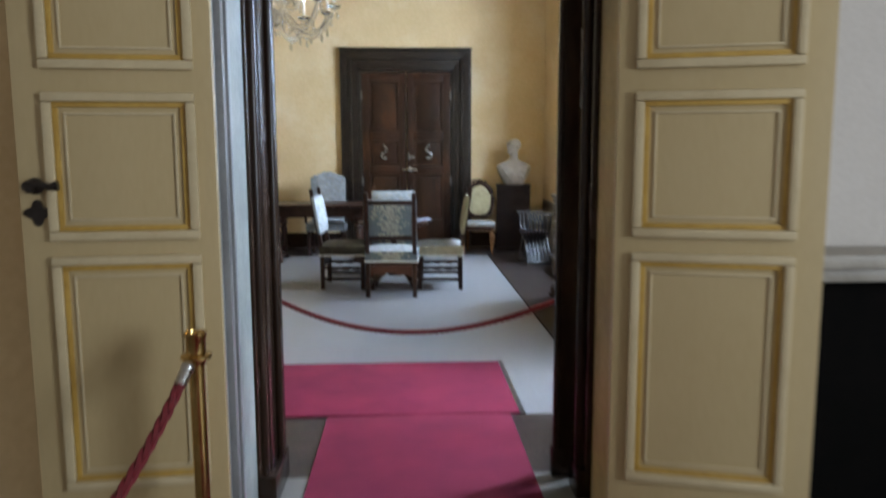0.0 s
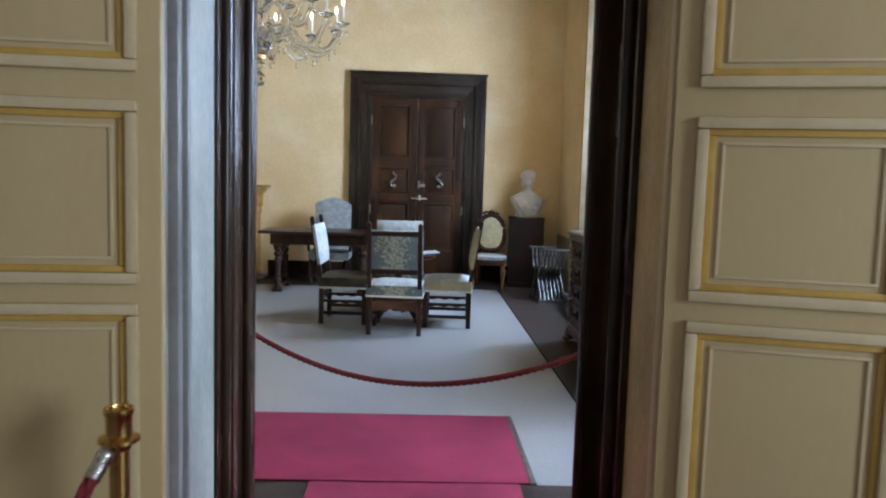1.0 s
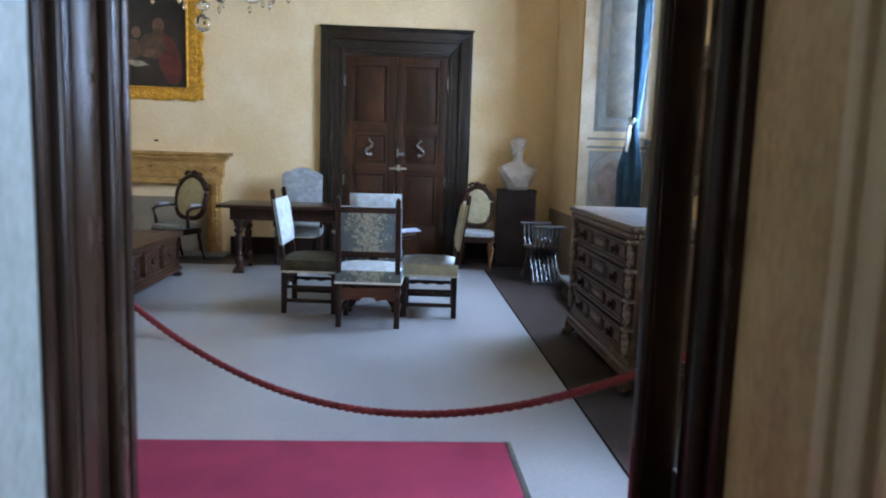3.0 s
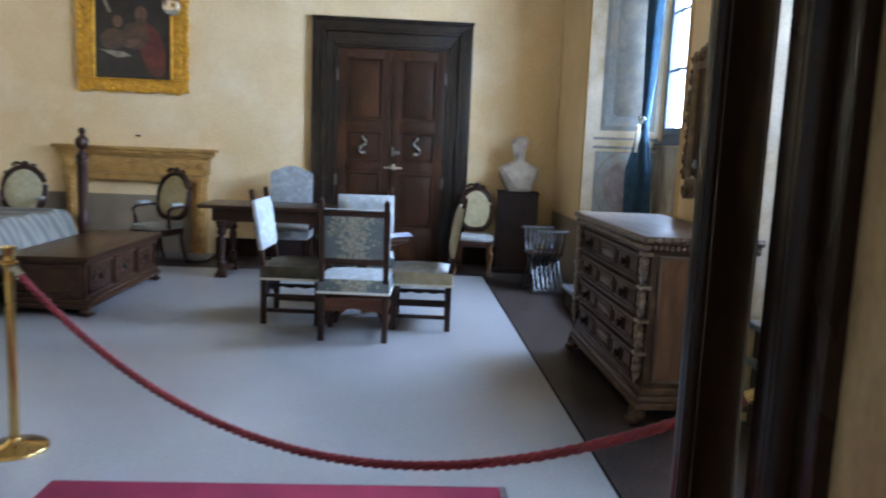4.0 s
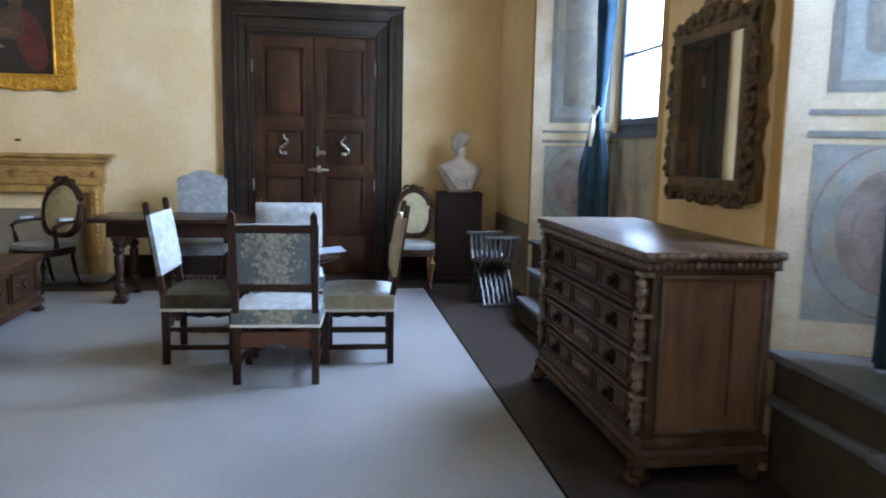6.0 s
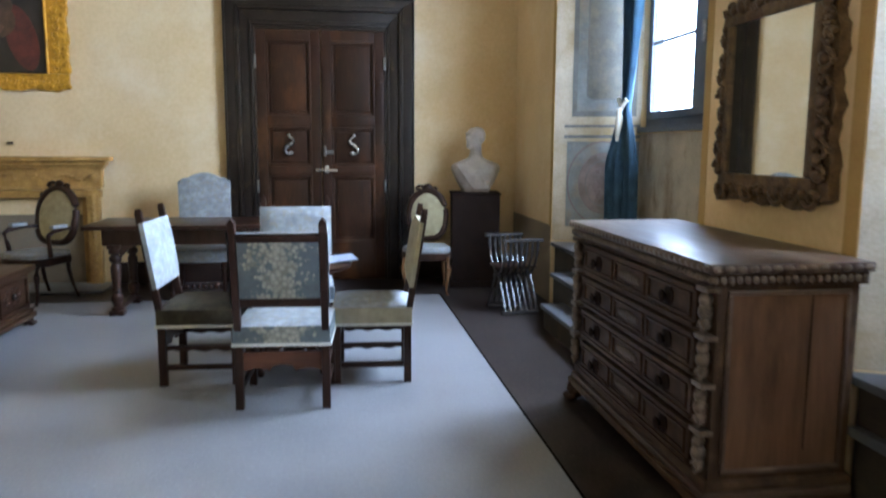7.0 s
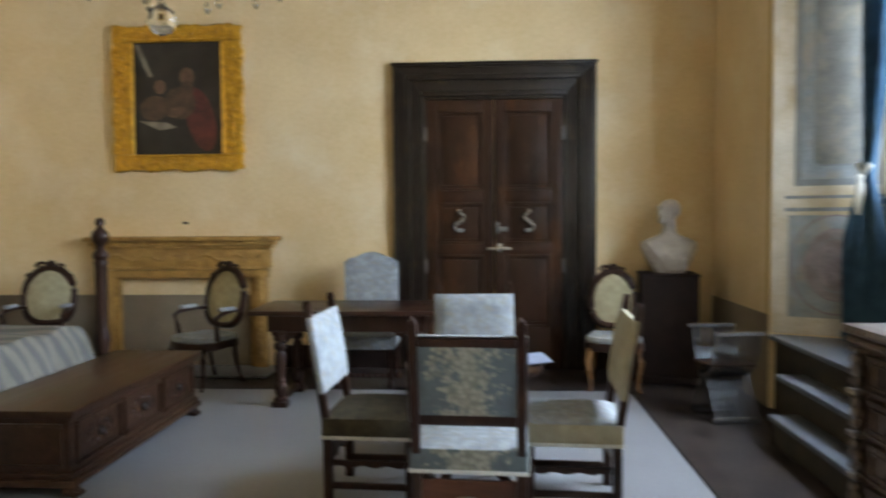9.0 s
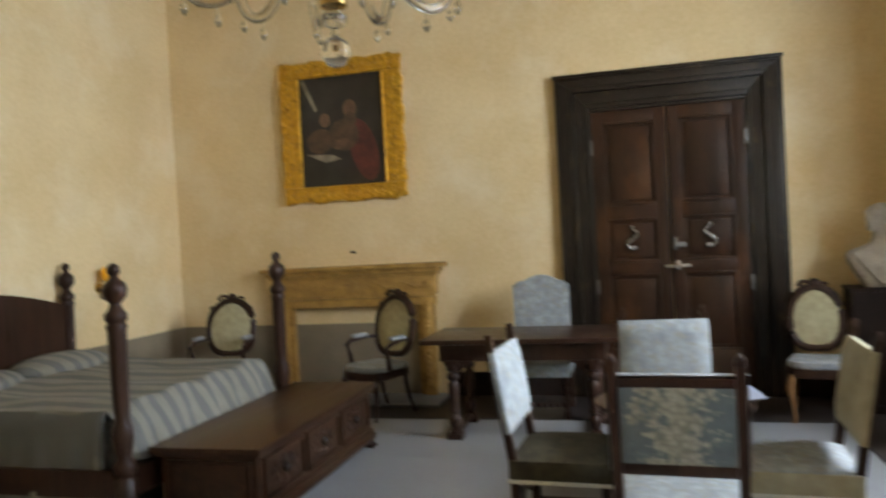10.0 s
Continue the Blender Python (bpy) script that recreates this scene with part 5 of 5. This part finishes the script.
def rope(a, c, low, label, bias=0.5):
    """A twisted rope that sags from a to c, down to z = low."""
    r = thing("barrier_rope", pose(0, 0, 0), label, "rope", "barrier ropes")
    a, c = Vector(a), Vector(c)
    n = int((c - a).length / 0.012)
    pts = []
    for k in range(n + 1):
        u = k / n
        p = a.lerp(c, u)
        w = u ** (math.log(0.5) / math.log(bias))
        p.z -= (a.lerp(c, bias).z - low) * (1 - (2 * w - 1) ** 2)
        pts.append(p)
    for s in range(3):
        strand = []
        for k, p in enumerate(pts):
            d = (pts[min(k + 1, n)] - pts[max(k - 1, 0)]).normalized()
            side = d.cross(Vector((0, 0, 1))).normalized()
            up = side.cross(d)
            t = k * 0.62 + s * 2 * math.pi / 3
            strand.append(p + 0.0085 * (math.cos(t) * side + math.sin(t) * up))
        b = B()
        tube(b, strand, 0.0098, 5)
        part("strand", b, rope_red, r)
    for p, q in ((pts[0], pts[4]), (pts[-1], pts[-5])):
        b = B()
        tube(b, [p, p.lerp(q, 0.9)], 0.019, 10)
        ball(b, p, 0.021, 10, 7)
        part("ferrule", b, steel if p is pts[0] else brass, r, "metal end cap")
    return r


rope((-1.545, 5.70, 0.882), (1.255, 4.14, 0.885), 0.363, "twisted crimson barrier rope sagging across the salon", 0.5)
rope((-0.60, 2.30, 0.885), (-1.09, 0.79, 0.895), 0.50, "twisted crimson barrier rope in the anteroom", 0.5)

# ---- mantelpiece ----
mt = thing("mantelpiece", pose(-3.19, WY, 0), "carved ochre stone mantelpiece against the end wall", "mantelpiece")
b = B()
box(b, -1.03, 1.03, -0.20, -0.014, 1.345, 1.39, 0.012)
part("shelf", b, mantel_stone, mt)
b = B()
box(b, -0.98, 0.98, -0.16, -0.014, 1.295, 1.345, 0.014), box(b, -0.95, 0.95, -0.13, -0.014, 1.265, 1.295, 0.01)
part("cornice", b, mantel_stone, mt)
part("frieze", boxed(-0.92, 0.92, -0.10, -0.014, 1.06, 1.265, bev=0.006), mantel_stone, mt)
b = B()
box(b, -0.91, 0.91, -0.125, -0.10, 1.045, 1.07, 0.008), box(b, -0.90, 0.90, -0.11, -0.014, 0.955, 1.04, 0.01)
part("architrave", b, mantel_stone, mt)
b = B()
rr = random.Random(3)
for k in range(36):
    x = -0.80 + 1.6 * k / 35
    ball(b, (x, -0.102, 1.17 + 0.028 * math.sin(k * 0.9)), 0.024, 8, 6, (1.2, 0.35, 0.8))
for x in (-0.84, 0.84, 0.0):
    ball(b, (x, -0.105, 1.165), 0.05, 12, 8, (1, 0.4, 1)), scroll(b, (x, -0.115, 1.165), 0.06, 0.012, 1.5)
part("carved_frieze", b, mantel_stone, mt)
for sx in (-1, 1):
    b = B()
    box(b, *sorted((sx * 0.70, sx * 0.76)), -0.085, -0.014, 0, 0.955, 0.008), box(b, *sorted((sx * 0.76, sx * 0.88)), -0.12, -0.014, 0, 1.04, 0.008)
    post = part("side_post", b, mantel_stone, mt)
    b = B()
    for k in range(14):
        ball(b, (sx * 0.82, -0.12, 0.16 + 0.062 * k), 0.03, 8, 6, (1.1 if k % 2 else 0.75, 0.4, 1.1))
    part("carved_leaves", b, mantel_stone, post)
part("hearth_slab", boxed(-1.0, 1.0, -0.55, -0.014, 0.0, 0.025, bev=0.006), step_stone, mt)

# ---- painting in its gilt frame ----
pc = thing("framed_painting", pose(-3.235, WY, 2.83), "dark old painting in a carved bright gilt frame", "painting")
part("canvas", boxed(-0.48, 0.48, -0.035, -0.02, -0.60, 0.60), canvas_dark, pc, "dark brown canvas with plain red and ochre shapes")
blob = lambda cx, cz, rx, rz, h, t=0.0, n=24: [(cx + rx * math.cos(a) * math.cos(t) - rz * math.sin(a) * math.sin(t), cz + rx * math.cos(a) * math.sin(t) + rz * math.sin(a) * math.cos(t)) for a in (2 * math.pi * k / n for k in range(n))]
FR = lambda d: Matrix.Translation((0, -0.035, 0)) @ pose(0, 0, 0, 90) @ Matrix.Translation((0, 0, 0))
for nm, poly, h, mt_ in (
    ("painted_shape", blob(0.24, -0.22, 0.15, 0.34, 0.002, 0.25), 0.0020, paint_red),
    ("painted_shape", blob(0.02, -0.05, 0.17, 0.17, 0.002, -0.3), 0.0024, paint_brown),
    ("painted_shape", blob(-0.25, -0.10, 0.16, 0.13, 0.002, 0.2), 0.0020, paint_brown),
    ("painted_shape", blob(0.10, 0.22, 0.075, 0.10, 0.002), 0.0030, paint_flesh),
    ("painted_shape", blob(-0.19, 0.12, 0.06, 0.075, 0.002), 0.0030, paint_flesh),
    ("painted_shape", blob(0.10, 0.10, 0.07, 0.09, 0.002), 0.0034, paint_brown),
    ("painted_shape", [(-0.42, -0.23), (-0.20, -0.33), (-0.02, -0.30), (-0.12, -0.25)], 0.0030, paint_white),
    ("painted_shape", [(-0.45, 0.55), (-0.41, 0.57), (-0.27, 0.24), (-0.30, 0.22)], 0.0024, paint_white),
    ("painted_shape", blob(-0.02, -0.14, 0.10, 0.05, 0.002, 0.3), 0.0034, paint_flesh),
):
    b = B()
    prism(b, poly, h, FR(h))
    part(nm, b, mt_, pc)
W2, H2, w2, h2 = 0.685, 0.745, 0.465, 0.58
for sgn, horiz in ((-1, True), (1, True), (-1, False), (1, False)):
    n = 40
    b = B()
    L, O, I = (W2, H2, h2) if horiz else (h2 + 0.001, W2, w2)
    outer = [(-L + 2 * L * k / n, O * (1 + 0.020 * math.sin(k * 1.25) + 0.014 * math.sin(k * 0.55 + 1))) for k in range(n + 1)]
    poly = [(-L, I), (L, I)] + outer[::-1]
    poly = [(x, sgn * z) if horiz else (sgn * z, x) for x, z in poly]
    if (sgn > 0) != horiz:
        poly = poly[::-1]
    prism(b, poly, 0.055, Matrix.Translation((0, -0.002, 0)) @ pose(0, 0, 0, 90), 0.012)
    rail = part("frame_rail", b, gilt, pc)
    b = B()
    for k in range(int(L * 2 / 0.085)):
        u = -L + 0.05 + k * 0.085
        zc = (O + I) / 2 * sgn
        p = (u, zc) if horiz else (zc, u)
        scroll(b, (p[0], -0.058, p[1]), 0.042, 0.012, 1.2, 1 if k % 2 else -1, None, 6, k * 1.1)
        q = (u + 0.04, sgn * (O - 0.03)) if horiz else (sgn * (O - 0.03), u + 0.04)
        ball(b, (q[0], -0.052, q[1]), 0.028, 8, 6, (1, 0.5, 1))
    iz = sgn * (I + 0.018)
    tube(b, [(-L + 0.1, -0.06, iz), (L - 0.1, -0.06, iz)] if horiz else [(iz, -0.06, -L), (iz, -0.06, L)], 0.014, 8)
    part("carving", b, gilt, rail)
nl = solid("wall_hook", boxed(-0.025, 0.025, -0.03, 0, -0.012, 0.012, bev=0.005), dark_metal, "", "small dark iron hook above the mantelpiece", "hook", pose(-3.19, WY, 1.53))

# ---- chest at the foot of the bed ----
ch = thing("cassone_chest", pose(-2.69, 9.375, 0), "long carved dark walnut chest on claw feet", "chest")
part("body", boxed(-0.31, 0.31, -0.90, 0.90, 0.10, 0.455, bev=0.005), chest_wood, ch)
b = B()
box(b, -0.36, 0.36, -0.955, 0.955, 0.465, 0.511, 0.012), box(b, -0.335, 0.335, -0.925, 0.925, 0.445, 0.468, 0.006)
part("lid", b, chest_wood, ch)
b = B()
box(b, -0.35, 0.35, -0.935, 0.935, 0.065, 0.11, 0.012), box(b, -0.33, 0.33, -0.918, 0.918, 0.108, 0.145, 0.012)
part("plinth", b, chest_wood, ch)
for k in range(3):
    b = B()
    y0, y1 = -0.84 + 0.575 * k, -0.84 + 0.575 * k + 0.53
    for p in ((y0, y1, 0.17, 0.19), (y0, y1, 0.405, 0.425), (y0, y0 + 0.02, 0.19, 0.405), (y1 - 0.02, y1, 0.19, 0.405)):
        box(b, 0.308, 0.328, *p, 0.006)
    for a in range(8):
        ball(b, (0.312, (y0 + y1) / 2 + 0.13 * math.cos(a * math.pi / 4), 0.297 + 0.06 * math.sin(a * math.pi / 4)), 0.026, 8, 5, (0.4, 1.4, 1))
    pn = part("carved_panel", b, chest_wood, ch)
    q = B()
    ball(q, (0.322, (y0 + y1) / 2, 0.297), 0.03, 10, 8, (0.8, 1, 1))
    part("boss", q, dark_metal, pn, "round dark metal boss")
b = B()
for p in ((-0.27, 0.27, 0.17, 0.19), (-0.27, 0.27, 0.405, 0.425), (-0.27, -0.25, 0.19, 0.405), (0.25, 0.27, 0.19, 0.405)):
    box(b, p[0], p[1], -0.915, -0.898, p[2], p[3], 0.005)
part("end_panel", b, chest_wood, ch)
for sx in (-1, 1):
    for sy in (-1, 1):
        b = B()
        ball(b, (sx * 0.29, sy * 0.87, 0.04), 0.045, 10, 8, (1.2, 1.2, 0.9))
        for j in range(3):
            ball(b, (sx * 0.33, sy * 0.87 - 0.03 + 0.03 * j, 0.018), 0.02, 8, 6, (1.5, 0.8, 0.9))
        part("claw_foot", b, chest_wood, ch)

# ---- four-poster bed ----
bd = thing("four_poster_bed", pose(0, 0, 0), "dark turned four-poster bed with a striped grey-blue coverlet", "bed")
PX, HX, BY0, BY1 = -3.13, -5.20, 8.32, 10.28
POST = [(0.055, 0), (0.06, 0.03), (0.06, 0.35), (0.045, 0.37), (0.062, 0.40), (0.066, 0.44), (0.04, 0.48), (0.05, 0.52), (0.062, 0.60), (0.055, 0.66), (0.042, 0.70), (0.046, 0.76), (0.05, 1.05), (0.052, 1.20), (0.06, 1.23), (0.048, 1.25), (0.062, 1.27), (0.062, 1.30), (0.038, 1.33), (0.03, 1.36), (0.062, 1.40), (0.07, 1.44), (0.06, 1.475), (0.03, 1.50), (0.022, 1.52), (0.036, 1.54), (0.034, 1.57), (0.012, 1.59)]
for x, y in ((PX, BY0), (PX, BY1), (HX, BY0), (HX, BY1)):
    b = B()
    lathe(b, POST, 18, pose(x, y, 0))
    part("bed_post", b, chair_wood, bd, "turned post with a ball finial")
b = B()
prism(b, [(BY0 + 0.05, 0.5), (BY1 - 0.05, 0.5), (BY1 - 0.05, 1.22)] + [(BY1 - 0.05 - (BY1 - BY0 - 0.1) * k / 12, 1.22 + 0.16 * math.sin(math.pi * k / 12)) for k in range(1, 12)] + [(BY0 + 0.05, 1.22)], 0.05, Matrix(((0, 0, 1, HX - 0.025), (1, 0, 0, 0), (0, 1, 0, 0), (0, 0, 0, 1))), 0.01)
part("headboard", b, chair_wood, bd)
for y in (BY0, BY1):
    part("side_rail", boxed(HX + 0.06, PX - 0.06, y - 0.02, y + 0.02, 0.24, 0.40, bev=0.005), chair_wood, bd)
part("foot_rail", boxed(PX - 0.02, PX + 0.02, BY0 + 0.06, BY1 - 0.06, 0.24, 0.40, bev=0.005), chair_wood, bd)
part("mattress", boxed(HX + 0.06, PX - 0.20, BY0 + 0.07, BY1 - 0.07, 0.36, 0.66, bev=0.05), fabric_white, bd)


def coverlet():
    """Flat top, falling in pleats at the foot and to the floor along the side."""
    b = B()
    xs = [HX + 0.10 + (PX - 0.16 - HX - 0.10) * i / 40 for i in range(41)]
    ys = [BY0 + 0.06 + (BY1 - BY0 - 0.12) * j / 60 for j in range(61)]
    top = [[b.verts.new((x, y, 0.735 + 0.016 * noise.noise(Vector((2.5 * x, 4 * y, 0))) + 0.012 * math.sin(14 * y + 2.5 * noise.noise(Vector((1.5 * x, 2 * y, 3)))) + 0.05 * max(0, 1 - (x - HX) / 0.9))) for y in ys] for x in xs]
    for i in range(40):
        for j in range(60):
            b.faces.new((top[i][j], top[i + 1][j], top[i + 1][j + 1], top[i][j + 1]))
    prev = top[-1]
    for k in range(1, 9):
        u = k / 8
        row = [b.verts.new((PX - 0.17 + 0.12 * u ** 0.6 + 0.085 * u * abs(math.sin(10 * y + 0.8 * u + 1.5 * noise.noise(Vector((0, 2 * y, 7))))) ** 0.6, y + 0.02 * u * math.sin(9 * y), 0.735 - 0.012 - 0.30 * u ** 1.2)) for y in ys]
        for j in range(60):
            b.faces.new((prev[j], row[j], row[j + 1], prev[j + 1]))
        prev = row
    for side in (0, -1):
        s = -1 if side == 0 else 1
        prev = [r[side] for r in top]
        for k in range(1, 11):
            u = k / 10
            row = [b.verts.new((x, (ys[side]) + s * (0.03 + 0.03 * u * (1 + math.sin(30 * x + 2 * u) + 0.6 * math.sin(13 * x))), 0.735 - 0.66 * u)) for x in xs]
            for j in range(40):
                b.faces.new((prev[j], row[j], row[j + 1], prev[j + 1]) if s > 0 else (prev[j + 1], row[j + 1], row[j], prev[j]))
            prev = row
    o = part("coverlet", b, bed_fabric, bd, "faded striped grey-blue coverlet falling in pleats")
    sd = o.modifiers.new("thick", "SOLIDIFY")
    sd.thickness = 0.008


coverlet()
for y in (BY0 + 0.52, BY1 - 0.52):
    b = B()
    ball(b, (HX + 0.36, y, 0.76), 0.2, 20, 12, (1.5, 2.3, 0.55))
    part("pillow", b, bed_fabric, bd)

# ---- amber wall lamp behind the bed ----
wl = thing("wall_lamp", pose(LX, 10.80, 1.45), "small wall lamp with an amber shade on a scrolled arm", "lamp")
b = B()
lathe(b, [(0.05, 0), (0.05, 0.012), (0.02, 0.02)], 16, pose(0.0, 0, -0.12, 0, 90, 0))
part("wall_plate", b, brass, wl)
b = B()
tube(b, [(0.01, 0, -0.12), (0.07, 0, -0.17), (0.13, 0, -0.13), (0.13, 0, -0.06)], 0.009, 8), scroll(b, (0.07, 0, -0.2), 0.06, 0.009)
part("arm", b, dark_metal, wl)
b = B()
lathe(b, [(0.03, -0.06), (0.06, -0.05), (0.075, 0.0), (0.07, 0.05), (0.05, 0.075)], 16, pose(0.13, 0, 0))
part("shade", b, amber_glass, wl, "bright amber glass shade")

# ---- glass chandelier ----
CX, CY = -1.36, 7.485
cl = thing("chandelier", pose(CX, CY, 0.047), "clear glass chandelier with curved arms, candles and hanging drops", "chandelier")
b = B()
lathe(b, [(0.004, 2.285), (0.04, 2.30), (0.06, 2.34), (0.05, 2.385), (0.015, 2.41), (0.012, 2.44), (0.045, 2.455), (0.05, 2.49), (0.02, 2.51), (0.03, 2.54), (0.085, 2.60), (0.13, 2.64), (0.13, 2.665), (0.05, 2.69), (0.03, 2.72), (0.055, 2.80), (0.07, 2.88), (0.04, 2.95), (0.022, 2.98), (0.06, 3.02), (0.11, 3.05), (0.03, 3.10), (0.05, 3.22), (0.02, 3.30)], 20)
part("stem", b, crystal, cl)
b = B()
tube(b, [(0, 0, 3.30), (0, 0, TOP - 0.047)], 0.008, 8)
part("chain", b, brass, cl)
b = B()
lathe(b, [(0.02, 2.52), (0.055, 2.53), (0.055, 2.56), (0.02, 2.57)], 18)
part("hub", b, brass, cl)
NA = 19
for k in range(NA):
    hi = k >= 12
    a = 2 * math.pi * (k / 12 if not hi else (k - 11.5) / 7)
    R = 0.74 if not hi else 0.48
    e = Vector((math.cos(a), math.sin(a), 0))
    base = 2.69 if not hi else 2.94
    prof = [(0.05, base), (0.16, base + 0.10), (0.26, base + 0.08), (0.36, base - 0.03), (0.46, base - 0.075), (0.56, base - 0.04), (0.63, base + 0.07), (0.66, base + 0.15)]
    pts = [e * (r * R / 0.66) + Vector((0, 0, z)) for r, z in prof]
    fine_pts = []
    for i in range(len(pts) - 1):
        p0, p1, p2, p3 = pts[max(i - 1, 0)], pts[i], pts[i + 1], pts[min(i + 2, len(pts) - 1)]
        for t in (0, 0.25, 0.5, 0.75):
            fine_pts.append(0.5 * ((2 * p1) + (p2 - p0) * t + (2 * p0 - 5 * p1 + 4 * p2 - p3) * t * t + (3 * p1 - p0 - 3 * p2 + p3) * t ** 3))
    b = B()
    tube(b, fine_pts + [pts[-1]], 0.023, 8)
    arm = part("arm", b, milk_glass, cl)
    end = pts[-1]
    b = B()
    lathe(b, [(0.012, -0.01), (0.06, 0.012), (0.068, 0.026), (0.03, 0.018), (0.022, 0.03), (0.026, 0.06), (0.018, 0.062)], 14, Matrix.Translation(end))
    part("drip_pan", b, crystal, arm)
    b = B()
    lathe(b, [(0.012, 0.06), (0.012, 0.18)], 10, Matrix.Translation(end))
    part("candle", b, candle_white, arm)
    b = B()
    lathe(b, [(0.006, 0.18), (0.013, 0.195), (0.012, 0.215), (0.003, 0.245)], 10, Matrix.Translation(end))
    part("bulb", b, bulb_glow, arm, "small glowing candle bulb")
    for dr_, dz in ((0.30, 0.02), (0.46, -0.09), (0.60, -0.02), (0.69, 0.14)):
        b = B()
        q = e * (dr_ * R / 0.66) + Vector((0, 0, base + dz))
        lathe(b, [(0.002, 0), (0.008, -0.014), (0.003, -0.024), (0.014, -0.048), (0.017, -0.065), (0.002, -0.09)], 8, Matrix.Translation(q))
        part("drop", b, crystal, arm)
